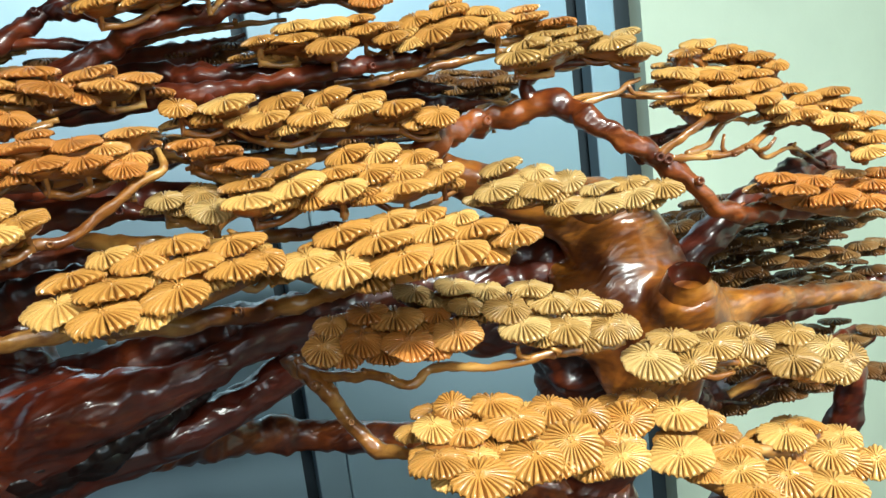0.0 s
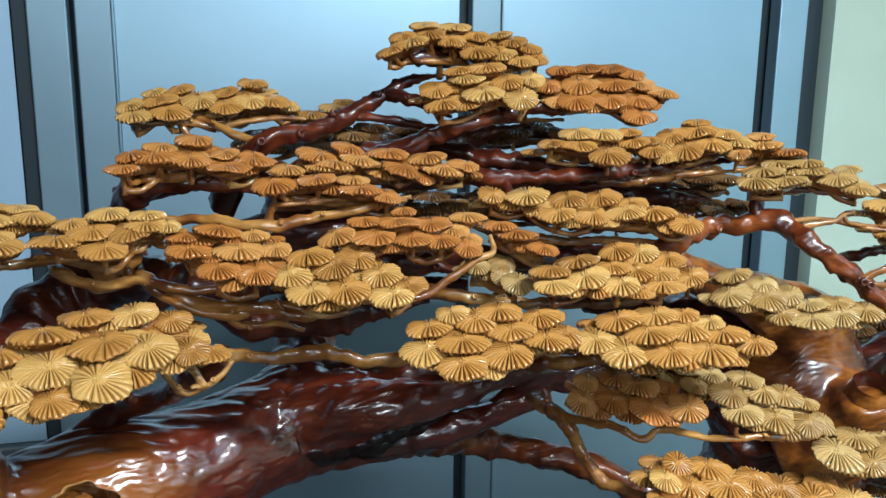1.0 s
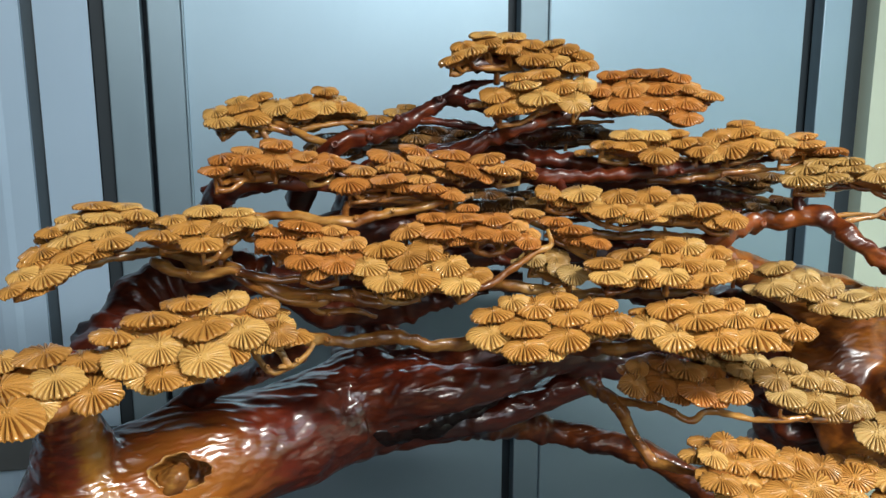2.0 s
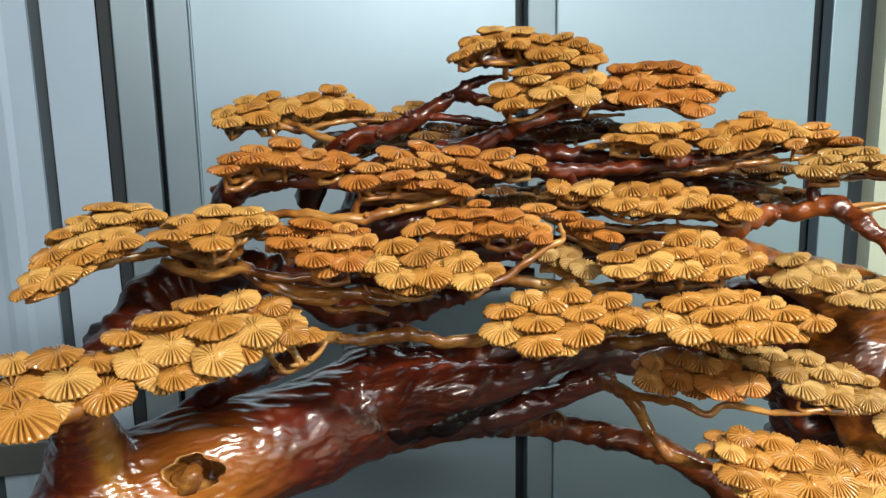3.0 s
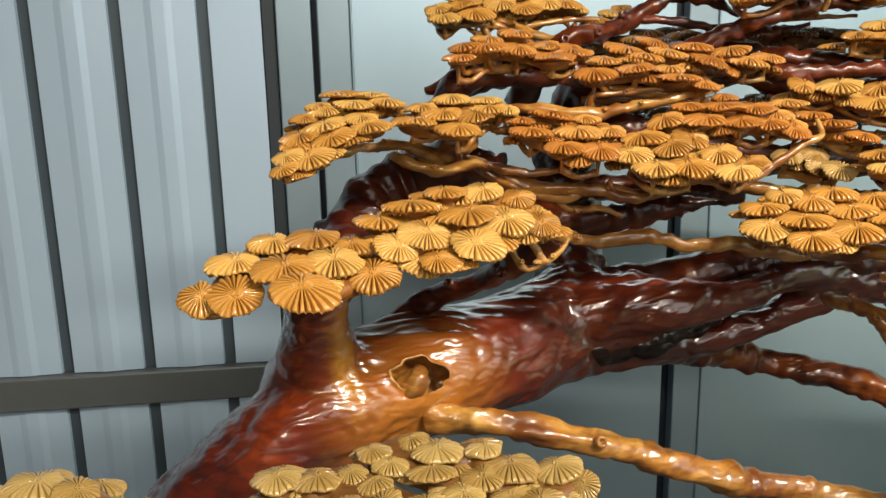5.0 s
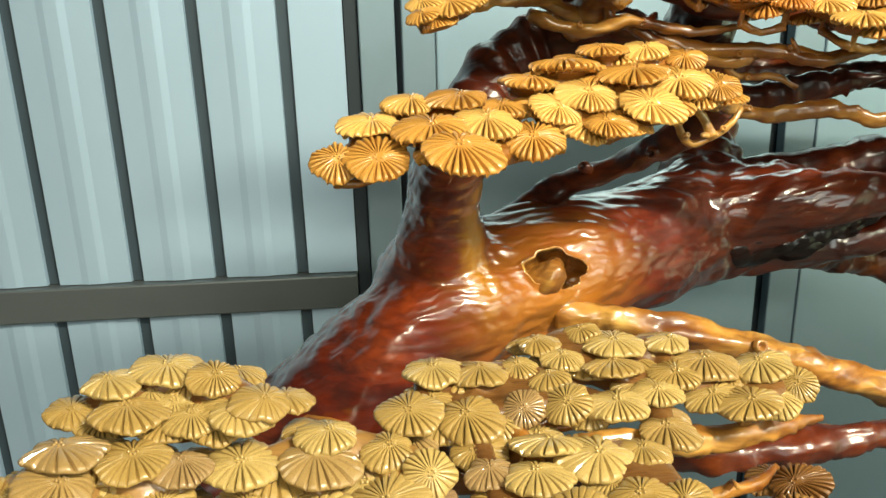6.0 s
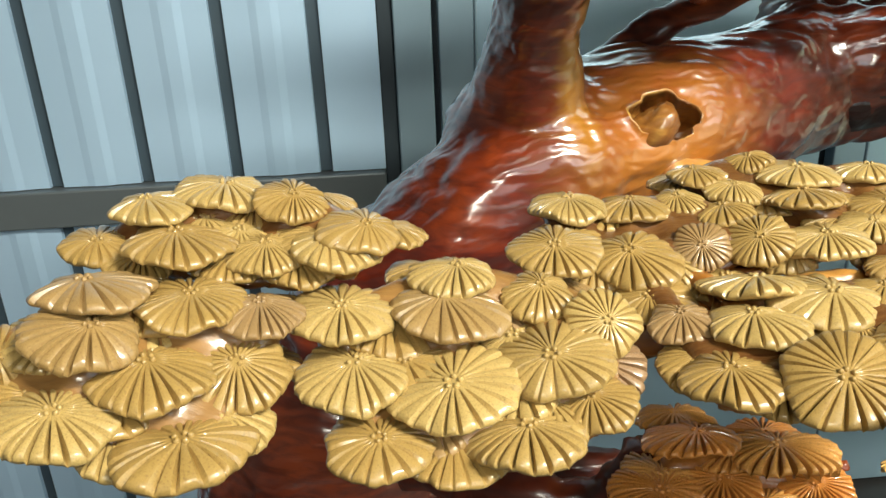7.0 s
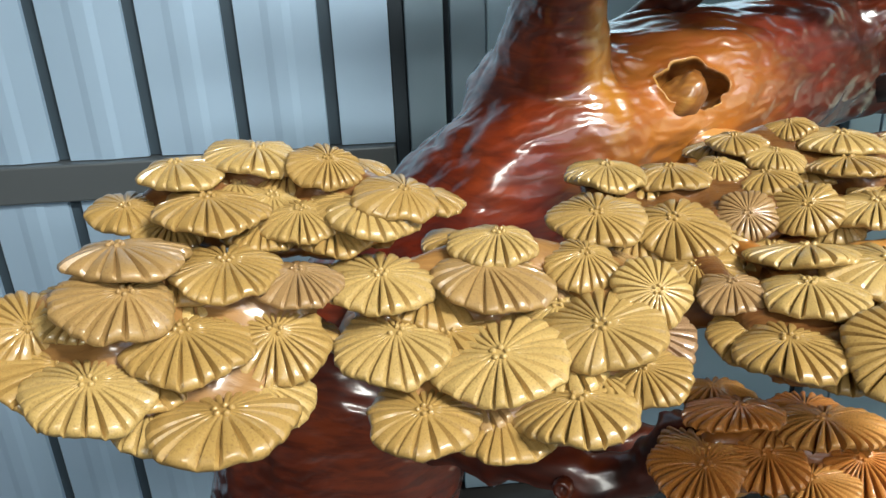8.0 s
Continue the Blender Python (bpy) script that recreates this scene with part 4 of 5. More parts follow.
def foliage_pad(wood, at, discs, twig="amber", rows=1):
    """A tier of leaf discs on a spray of twigs. at: middle; discs: millimetres from the middle, radius in millimetres, hundredths of the normal along x and y."""
    global pad_count
    pad_count += 1
    rnd = random.Random(pad_count)
    mid = Vector(at)
    drop = 0.026 if mid.z > 1.42 else 0.018
    offs = [Vector(d[:3]) / 1000 for d in discs]
    if max(o.z for o in offs) - min(o.z for o in offs) > 0.055:
        drop *= 0.55
    size = sum(d[3] for d in discs) / len(discs) / 1000
    norms = [Vector((d[4] / 100, d[5] / 100, math.sqrt(max(0.02, 1 - (d[4] / 100) ** 2 - (d[5] / 100) ** 2)))) for d in discs]
    nrm = (sum(norms, Vector()) + Vector((0, 0, 1)) * len(norms)).normalized()
    bm = bmesh.new()
    back = Vector((0, 0.014, 0))
    hub = mid - nrm * drop + back
    # a main twig along the longest way of the pad, forks to the discs
    far = max(offs, key=lambda o: o.length)
    near = min(offs, key=lambda o: o.dot(far))
    spine = [mid + far * 0.8 - nrm * drop * 0.75 + back, hub, mid + near * 0.8 - nrm * drop * 0.75 + back]
    limb_into(bm, spine, [0.0045, 0.0075, 0.0045], 8, 0.012, 0.25, 5, pad_count)
    frames = []
    swell, wide = (1.25, 1.01) if wood == "leaf_cream" else (1.0, 1.02)
    for o, n, d in zip(offs, norms, discs):
        foot = mid + o - n * d[3] / 1000 * 0.4
        u = max(0.0, min(1.0, 0.5 + 0.5 * o.dot(far) / max(far.length_squared, 1e-6)))
        base = spine[2].lerp(spine[1], u * 2) if u < 0.5 else spine[1].lerp(spine[0], u * 2 - 1)
        bend = base.lerp(foot, 0.55) - nrm * 0.008 + Vector((rnd.uniform(-1, 1), rnd.uniform(-1, 1), 0)) * 0.004
        limb_into(bm, [base, bend, foot], [0.0040, 0.0032, 0.0036], 6, 0.010, 0.2, 4, pad_count + len(frames))
        frames.append((mid + o, n, d[3] / 1000))
    # a web of pegs and twiglets joins neighbouring discs from below
    nodes = [mid + o - nrm * (drop * 0.9 + rnd.uniform(0, 0.005)) + back * 0.5 for o in offs]
    for i, a in enumerate(nodes):
        limb_into(bm, [a - nrm * 0.004, a + nrm * 0.004, mid + offs[i] - nrm * size * 0.2], [0.0034, 0.0026, 0.0034], 6, 0.006, 0.2, 3, i)
        for b in sorted(nodes, key=lambda q: (q - a).length)[1:3]:
            if (b - a).length < 2.6 * size and (b - a).x > -1e-6:
                limb_into(bm, [a, a.lerp(b, 0.5) - nrm * rnd.uniform(0.001, 0.007), b], [0.0042, 0.0034, 0.0042], 6, 0.008, 0.3, 4, i + 7)
    fix_normals(bm)
    pad = part("foliage_pad", bm, M[twig], tree)
    core = bmesh.new()
    for p, n, r in frames:
        plug_into(core, p, n, r, rnd)
    # the wood runs on from disc to disc
    thick = 0.24 if mid.z > 1.42 else 0.55 if wood == "leaf_cream" else 0.36
    for i, (p, n, r) in enumerate(frames):
        mates = sorted((f for k, f in enumerate(frames) if k != i), key=lambda f: (f[0] - p).length)[:4]
        for q, m, w in mates:
            if (q - p).length < 3.2 * size:
                a, b = p - n * r * 0.70 + back * 0.6, q - m * w * 0.70 + back * 0.6
                limb_into(core, [a, a.lerp(b, 0.5), b], [r * thick, size * thick, w * thick], 9, 0.012, 0.2, 3, i)
    # smaller discs of a lower layer show in the gaps between the upper ones
    for i, a in enumerate(offs):
        for b in offs[:i]:
            o = (a + b) / 2
            if 1.5 * size < (a - b).length < 3.0 * size and min((o - c).length for c in offs) > 0.8 * size:
                n = (norms[i] + norms[offs.index(b)] + Vector((rnd.gauss(0, 0.1), rnd.gauss(0, 0.1), 0))).normalized()
                o = o - n * size * rnd.uniform(0.36, 0.5) + Vector((rnd.uniform(-0.2, 0.2), rnd.uniform(0, 0.35), 0)) * size
                if all((mid + o - f[0]).length > 0.75 * size for f in frames[len(offs):]):
                    frames.append((mid + o, n, size * rnd.uniform(0.85, 1.0)))
    # a lower row behind, on the far side of the pad
    for k in range(rows):
        for o, d in [(v, e) for v, e in zip(offs, discs) if v.y > -0.3 * size]:
            q = o + Vector((rnd.uniform(-0.6, 0.6), 1.35 * (k + 1) + rnd.uniform(-0.2, 0.2), -0.55 * (k + 1))) * size
            frames.append((mid + q, (nrm + Vector((rnd.gauss(0, 0.08), 0.15 + rnd.gauss(0, 0.08), 0))).normalized(), size))
    if mid.z > 1.45 and len(discs) > 5:
        # a dark limb added for the shade on the underside, towards the back
        bark = bmesh.new()
        sag = Vector((0, 0.030, -0.85 * size))
        line = [mid + near * 0.85 + sag * 0.7, mid + near * 0.4 + sag, mid + sag * 1.1, mid + far * 0.4 + sag, mid + far * 0.85 + sag * 0.7]
        limb_into(bark, line, [0.006, 0.012, 0.014, 0.012, 0.006], 14, 0.006, 0.5, 5, pad_count)
        fix_normals(bark)
        part("bark", bark, M["red"], pad, "dark filler for the shade on the underside")
    # the core's darker wood carries the shade below and between the discs
    part("core", largest_piece(one_skin(core, 5, 0.0035)), M["leaf_shaded" if wood in ("leaf_shaded", "leaf_cream") else "underwood"], pad, "solid wood below the discs, shade put into its colour")
    for p, n, r in frames:
        leaf = new("leaf", rnd.choice(LEAF[wood]))
        q = n.to_track_quat("Z", "Y").to_matrix().to_4x4() @ Matrix.Rotation(rnd.uniform(0, 6.28), 4, "Z")
        leaf.matrix_world = Matrix.Translation(p) @ q @ Matrix.Diagonal((r * wide, r * wide, 0.5 * (r + size) * swell * rnd.uniform(0.9, 1.15), 1))
        leaf.parent = pad
    return pad


foliage_pad("leaf_gold", (-0.012, 0.906, 1.709), [(-57, 7, 21, 19.3, -10, -20), (-16, 15, 21, 23.4, -4, -18), (-88, -10, 5, 17.1, -21, -32), (-53, -5, 10, 20.7, -15, -37), (-80, -18, -1, 24.6, -24, -22), (-105, -29, -13, 20.2, -39, -13), (-23, -5, 3, 19.2, -2, -51), (12, 11, 10, 19.5, 1, -32), (12, -12, -11, 24.6, -8, -31), (48, 21, 12, 15.8, -21, -20), (63, 16, 4, 20.5, -10, -31), (43, -4, -13, 20.9, -11, -36), (85, 13, -4, 19.7, 5, -36), (70, -6, -21, 22.6, -1, -27), (93, 0, -17, 16.4, 18, -63)])
foliage_pad("leaf_gold", (-0.007, 0.839, 1.655), [(11, 20, 22, 26.1, -6, -19), (-27, 23, 17, 20.9, -15, -17), (-17, 11, 9, 23.7, -13, -25), (32, 1, 5, 21.4, -15, -36), (67, 6, 7, 15.6, 2, -61), (-58, 0, -7, 19.8, -9, -48), (-1, -14, -9, 26.1, -11, -27), (45, -22, -16, 20.3, -9, -66), (-53, -24, -24, 21.5, -15, -21)])
foliage_pad("leaf_orange", (0.175, 0.889, 1.656), [(-86, -5, 0, 20.1, 4, -43), (-42, -4, 1, 23.3, -3, -38), (9, 4, 3, 25.1, -12, -28), (-55, -31, -20, 25.1, -11, -38), (-5, -23, -18, 25.4, -8, -33), (41, -14, -18, 21.8, -5, -40), (31, -35, -37, 22.9, 0, -37), (-58, 21, 21, 20.5, -9, -20), (-19, 27, 24, 20.7, -10, -19), (12, 30, 24, 20.8, -13, -23), (42, 24, 18, 20.0, 1, -30), (51, 10, 4, 19.8, 3, -43), (76, -1, -7, 22.0, 5, -25)])
foliage_pad("leaf_gold", (0.133, 0.827, 1.588), [(-16, 14, 8, 21.1, -14, -20), (20, 9, 8, 23.3, -7, -18), (-54, -2, -5, 16.3, -19, -19), (-18, -5, -6, 24.5, -6, -18), (15, -26, -16, 26.3, -3, -31), (54, 10, 9, 16.0, -4, -19)])
foliage_pad("leaf_gold", (0.268, 0.844, 1.589), [(-78, -12, -3, 21.8, -14, -13), (-54, -19, -14, 19.5, -12, -27), (-18, 9, 3, 19.3, -34, -34), (20, 13, 11, 24.8, -18, -16), (-6, -12, -13, 23.5, -22, -32), (34, -7, -5, 25.6, 0, -28), (61, 7, 6, 20.1, -4, -28), (71, -3, -3, 23.1, -3, -25), (26, 26, 20, 17.2, -8, -5), (-52, -4, -3, 15.1, -17, -27)])
foliage_pad("leaf_orange", (0.371, 0.832, 1.580), [(5, 16, 12, 18.1, -12, -12), (1, 1, 2, 24.7, -8, -7), (32, -8, -7, 22.3, -3, -4), (-38, -9, -8, 14.5, -34, -48)])
foliage_pad("leaf_pale", (0.406, 0.789, 1.548), [(-27, 17, 11, 21.9, -6, -9), (11, 17, 12, 22.8, -6, -7), (-54, 6, 3, 25.2, -16, -3), (7, 3, 3, 25.4, -10, 1), (-32, -10, -7, 25.0, -16, -1), (40, -6, -4, 25.4, -12, -27), (63, -23, -17, 22.2, -4, -27), (67, 8, 4, 16.9, -17, -8), (-72, -9, -8, 23.4, -19, -17)])
foliage_pad("leaf_gold", (-0.344, 0.883, 1.633), [(57, 29, 21, 19.2, 8, -25), (-28, 7, 13, 16.4, -17, -31), (-58, 0, 8, 14.9, -16, -25), (-51, -9, 1, 22.1, -16, -30), (-84, -17, -7, 17.5, -18, -36), (-75, -31, -18, 21.6, 1, -22), (-36, -26, -13, 22.5, 0, -39), (-6, -7, 0, 20.7, -6, -50), (25, 12, 10, 15.1, -24, -35), (28, -9, -7, 21.5, -1, -43), (52, 5, 0, 21.8, 2, -36), (83, 19, 0, 22.2, 12, -32), (99, 29, -6, 17.0, 19, -33)])
foliage_pad("leaf_gold", (-0.253, 0.962, 1.617), [(39, -1, -2, 23.5, 8, -14), (72, 9, 7, 22.1, 1, -20), (83, 18, 14, 14.1, 1, -17)])
foliage_pad("leaf_orange", (-0.341, 0.745, 1.574), [(-1, 21, 17, 20.1, 7, -16), (-34, 6, 10, 17.8, 7, -11), (-60, -8, 2, 18.8, -17, -15), (-36, -9, 2, 22.7, -6, -16), (-67, -27, -10, 17.2, -4, -18), (-2, -10, -1, 20.8, 11, -24), (32, 9, 2, 16.0, -11, -24), (61, 16, -1, 14.8, 13, -22), (65, 10, -5, 21.4, 9, -12), (39, -9, -10, 23.7, 2, -12)])
foliage_pad("leaf_orange", (-0.197, 0.742, 1.545), [(-48, 17, 14, 20.9, 0, -12), (-59, -9, 0, 23.7, -2, -26), (-13, -3, 5, 22.0, -5, -12), (26, 7, 3, 18.2, 6, -12), (33, -6, -6, 24.7, 8, -8), (63, -9, -14, 17.4, 21, -31)])
foliage_pad("leaf_orange", (-0.134, 0.800, 1.565), [(-74, 1, 7, 25.4, 19, -19), (-39, 11, 14, 20.0, 21, -20), (-25, -6, 2, 24.0, 21, -15), (-57, -11, -2, 25.9, 11, -2), (-69, -18, -7, 19.4, 11, -5), (8, 8, 9, 25.1, 3, -11), (22, -11, -7, 24.0, 28, -23), (54, 14, 3, 24.6, -18, -7), (74, 1, -9, 25.1, 16, -21), (100, 7, -6, 19.5, 15, -22)])
# this pad far back has its shade in the wood colour
foliage_pad("leaf_shaded", (-0.124, 0.975, 1.588), [(-8, 10, 10, 24.2, 9, -16), (-12, -3, -2, 24.8, 7, -14), (21, -7, -7, 20.7, 16, -17)])
foliage_pad("leaf_gold", (0.117, 0.766, 1.512), [(-123, 7, 14, 16.2, 9, -49), (-81, 7, 14, 26.2, -12, -21), (-32, 6, 9, 22.1, -24, -23), (-51, -17, -5, 23.0, -17, -17), (-9, -16, -8, 21.7, -9, -27), (14, 12, 10, 23.7, -20, -21), (37, -8, -5, 22.7, -19, -24), (52, 7, 3, 19.4, -12, -18), (80, 2, -8, 24.4, -11, -14), (117, -5, -22, 22.3, -3, -42)])
foliage_pad("leaf_gold", (-0.541, 0.643, 1.501), [(7, 48, 28, 21.4, -3, -3), (41, 51, 26, 16.6, 5, 0), (57, 40, 19, 19.5, 17, -9), (23, 31, 18, 21.7, 8, -9), (-8, 24, 12, 17.9, -9, -19), (-15, 33, 16, 13.6, -10, -14), (-28, 12, 5, 14.7, -6, -22), (-5, 1, 0, 22.7, -18, -16), (30, 6, 5, 18.2, 3, -23), (40, -9, -2, 20.9, -5, -20), (-29, -17, -11, 20.5, -16, -24), (4, -21, -11, 21.7, -19, -31), (-13, -49, -27, 22.1, -10, -35), (-36, -50, -27, 15.4, -18, -35), (-32, -30, -18, 14.6, -10, -28), (-36, -75, -36, 14.4, -22, -33)])
foliage_pad("leaf_gold", (-0.410, 0.673, 1.510), [(-40, 4, 4, 16.5, -3, -13), (-9, 19, 12, 20.5, -4, -13), (-48, -21, -8, 23.2, 3, 0), (-20, -7, -1, 22.4, 1, -17), (-3, -30, -15, 22.5, 4, -20), (16, -5, -3, 20.1, -2, -27), (27, 20, 9, 18.8, -2, -5), (29, 7, 2, 20.4, 5, -13), (49, 8, 0, 14.7, 13, -27)])
foliage_pad("leaf_orange", (-0.299, 0.664, 1.488), [(-14, 26, 16, 24.7, 15, 1), (23, 20, 10, 15.1, 4, -19), (-47, 18, 10, 16.8, 3, -6), (-37, -2, 0, 23.2, 11, -7), (10, -2, 0, 24.7, 1, -12), (45, 1, -2, 15.5, 0, -29), (-9, -32, -14, 21.4, -1, -17), (27, -32, -18, 19.1, 1, -34)])
foliage_pad("leaf_gold", (-0.184, 0.632, 1.464), [(-37, 31, 16, 24.8, -11, -15), (-54, 4, 2, 19.9, -6, -35), (-13, 15, 8, 22.1, -15, -39), (11, 27, 13, 18.7, -3, -44), (-38, -21, -10, 21.8, -3, -19), (-2, -19, -9, 23.7, -7, -28), (34, 3, 0, 20.1, -11, -37), (41, -25, -14, 21.9, -8, -20), (60, -11, -9, 18.1, -20, -31)])
foliage_pad("leaf_orange", (-0.109, 0.693, 1.500), [(-84, -8, -5, 19.1, -28, -26), (-53, 9, 8, 17.5, -3, -11), (-17, 5, 8, 23.4, -3, -2), (-45, -15, -4, 23.4, -4, -17), (-3, -17, -7, 20.3, -7, -22), (27, -14, -10, 19.2, -9, -22), (-9, 23, 16, 13.8, -1, -10), (20, 7, 5, 20.9, -4, -21), (44, 5, -2, 17.6, 3, -23), (63, 25, 9, 20.7, 1, -7), (56, -15, -19, 16.7, 13, -40)])
foliage_pad("leaf_orange", (0.020, 0.741, 1.482), [(-21, 13, 11, 20.9, 5, -5), (-3, 6, 2, 25.5, 5, 3), (24, -18, -12, 18.4, 11, -21)])
foliage_pad("leaf_pale", (-0.008, 0.729, 1.443), [(-23, 15, 4, 16.7, -2, -35), (8, 13, 4, 16.7, 2, -58), (16, -30, -7, 18.7, 7, -44)])
foliage_pad("leaf_gold", (0.126, 0.689, 1.451), [(-90, -13, 4, 22.8, -6, -1), (-89, -36, -7, 23.5, -1, -11), (-54, 0, 12, 24.4, -17, 1), (-53, -26, 0, 25.2, -22, -14), (6, 33, 16, 21.3, -25, -20), (36, 34, 12, 20.1, -18, -31), (-11, -1, 3, 18.6, -13, -13), (-16, -31, -10, 22.6, -17, -18), (18, 1, -3, 20.7, -22, -22), (51, 12, -6, 21.1, -12, -31), (68, 31, 4, 20.8, -7, -21), (45, -9, -17, 24.6, -2, -8), (88, 10, -13, 21.1, -24, -20)])
foliage_pad("leaf_pale", (0.343, 0.692, 1.408), [(-66, 27, 26, 20.9, -28, -4), (-84, -5, 9, 22.2, -26, -24), (-34, 13, 17, 17.4, -16, -26), (-40, -7, 5, 21.7, -23, -37), (-5, 5, 4, 16.8, -21, -51), (23, 4, -7, 20.9, -16, -2), (8, -22, -18, 25.5, -8, -10), (52, -14, -17, 20.0, -21, -33), (59, 7, -7, 20.4, -13, -15), (89, -8, -16, 20.9, -12, -33)])
foliage_pad("leaf_gold", (-0.415, 0.593, 1.410), [(-12, 37, 23, 22.4, 1, -10), (27, 51, 21, 22.9, 1, -19), (-47, 16, 13, 28.0, 0, 4), (63, 47, 12, 16.9, 3, -45), (7, 1, 6, 27.3, -7, -14), (48, 4, -2, 24.7, -3, -39), (83, 13, -9, 17.0, -2, -58), (-78, -4, 2, 22.9, 9, -1), (-33, -23, -8, 25.4, 14, -32), (-59, -42, -16, 21.0, 29, -33), (16, -41, -15, 25.0, 9, -40), (-19, -55, -27, 20.2, 6, -25)])
foliage_pad("leaf_gold", (-0.543, 0.528, 1.391), [(-48, 25, 10, 20.7, 3, -16), (-10, 33, 12, 24.7, -1, -13), (28, 36, 4, 21.7, 9, -14), (-29, -21, -2, 28.1, -5, -16), (15, -4, -2, 25.3, 11, -24), (49, -8, -14, 23.8, 10, -41), (-4, -63, -12, 27.5, 10, -32)])
foliage_pad("leaf_gold", (-0.620, 0.495, 1.376), [(2, 28, 14, 23.4, 6, -14), (14, -13, -5, 24.1, 13, -43), (-17, -16, -8, 16.8, 15, -67)])
foliage_pad("leaf_gold", (-0.042, 0.618, 1.405), [(-33, 31, 13, 18.3, -12, -15), (16, 31, 15, 24.7, -3, -5), (-11, 18, 10, 22.4, -7, -26), (60, 21, 9, 22.7, -12, -15), (-60, 18, 3, 24.2, -6, -5), (24, 5, 2, 24.7, -5, -12), (-31, -13, -5, 26.5, -2, -6), (57, -15, -5, 23.0, -2, -12), (-70, -15, -12, 22.1, -10, -30), (10, -31, -13, 24.9, -12, -22), (-36, -44, -18, 23.8, -10, -20), (78, -7, -4, 16.9, -9, -38)])
foliage_pad("leaf_gold", (0.151, 0.608, 1.400), [(-49, 27, 9, 24.7, -17, -10), (-9, 27, 13, 22.9, -16, -13), (21, 27, 12, 19.1, -11, -4), (-85, 2, -5, 23.4, -7, -20), (-25, -2, 1, 26.5, -12, -5), (18, 4, 2, 22.4, -11, -25), (45, 15, 6, 18.9, -13, -2), (54, -4, -1, 26.0, -10, 4), (-60, -18, -11, 24.2, -6, -33), (-18, -28, -10, 26.4, -15, -9), (29, -28, -11, 25.9, -11, -9), (82, -17, -9, 22.1, -4, -17)])
foliage_pad("leaf_orange", (0.132, 0.663, 1.312), [(15, 11, 7, 23.3, 0, -22), (-44, 21, 8, 14.5, 0, -41), (-55, -4, -6, 17.9, 9, -56), (-24, -10, -4, 19.4, 11, -34), (14, -27, -8, 23.3, 4, -32), (50, 11, 3, 14.3, 8, -38), (58, -25, -9, 22.6, -1, -38), (-9, 23, 13, 18.8, 2, -29)])
foliage_pad("leaf_pale", (0.201, 0.681, 1.327), [(-30, 19, 5, 19.4, 15, -22), (7, 4, 7, 19.6, 11, -20), (7, -21, -7, 15.2, 1, -31), (34, -11, 0, 16.1, 6, -28), (-16, 7, -4, 13.0, 16, -18)])
foliage_pad("leaf_pale", (0.293, 0.634, 1.302), [(-55, 6, 14, 21.0, -4, -36), (-20, 30, 22, 20.4, 5, -14), (-10, 14, 11, 21.1, 4, -24), (-50, -16, 1, 23.4, -4, -14), (22, 15, 4, 19.4, 0, -34), (-11, -20, -8, 20.3, -3, -26), (29, -20, -18, 16.6, -13, -49), (44, 10, -4, 15.8, 8, -18), (51, -15, -20, 14.6, 3, -62)])
foliage_pad("leaf_pale", (0.424, 0.620, 1.246), [(-23, 15, 10, 23.7, 6, -16), (-61, -7, 2, 26.3, -5, -33), (-25, -18, -7, 18.6, -23, -42), (13, -1, -1, 25.2, -4, -26), (50, -7, -6, 19.5, -30, -51), (49, 16, 4, 18.3, 2, -6)])
foliage_pad("leaf_pale", (0.540, 0.605, 1.218), [(-9, 23, 18, 23.0, -7, -14), (-38, -11, 5, 25.2, -11, -18), (17, 7, 0, 20.7, -14, -34), (-9, -18, -8, 22.0, -4, -19), (39, -3, -12, 16.2, -32, -58)])
foliage_pad("leaf_gold", (0.225, 0.576, 1.229), [(-54, 37, 20, 15.8, -1, -48), (-17, 35, 15, 23.7, 9, -8), (-81, 10, 17, 16.8, 6, -23), (-56, 7, 10, 20.2, 8, -12), (-13, 7, 8, 25.2, 4, -17), (29, 23, 3, 20.0, 4, -30), (55, 18, -6, 23.0, 1, -31), (-91, -32, 9, 22.5, 6, -7), (-19, -39, -6, 24.9, -3, -20), (23, -22, -12, 26.2, -13, -43), (-65, -53, -1, 24.7, 8, -23), (95, 12, -20, 21.3, -16, -40), (63, -36, -28, 21.1, -4, -22), (123, 38, -16, 19.2, -1, -16)])
foliage_pad("leaf_gold", (0.437, 0.552, 1.165), [(-60, 46, 35, 26.7, 0, -24), (-94, -7, 23, 26.7, -7, -21), (-35, 23, 17, 19.3, -5, -16), (-35, 3, 10, 23.7, 6, -13), (-34, 40, 24, 15.7, 3, -25), (-52, -26, 5, 21.7, -13, -14), (33, 18, -2, 23.9, -2, -14), (-15, -35, -8, 23.3, -26, -36), (60, -8, -19, 22.0, -13, -27), (94, 17, -18, 19.2, -8, -21), (31, -44, -23, 25.5, 5, -10), (67, 32, -5, 18.8, 10, 5), (103, -13, -34, 18.1, -33, -34), (-59, -50, 0, 20.5, 6, 0)])
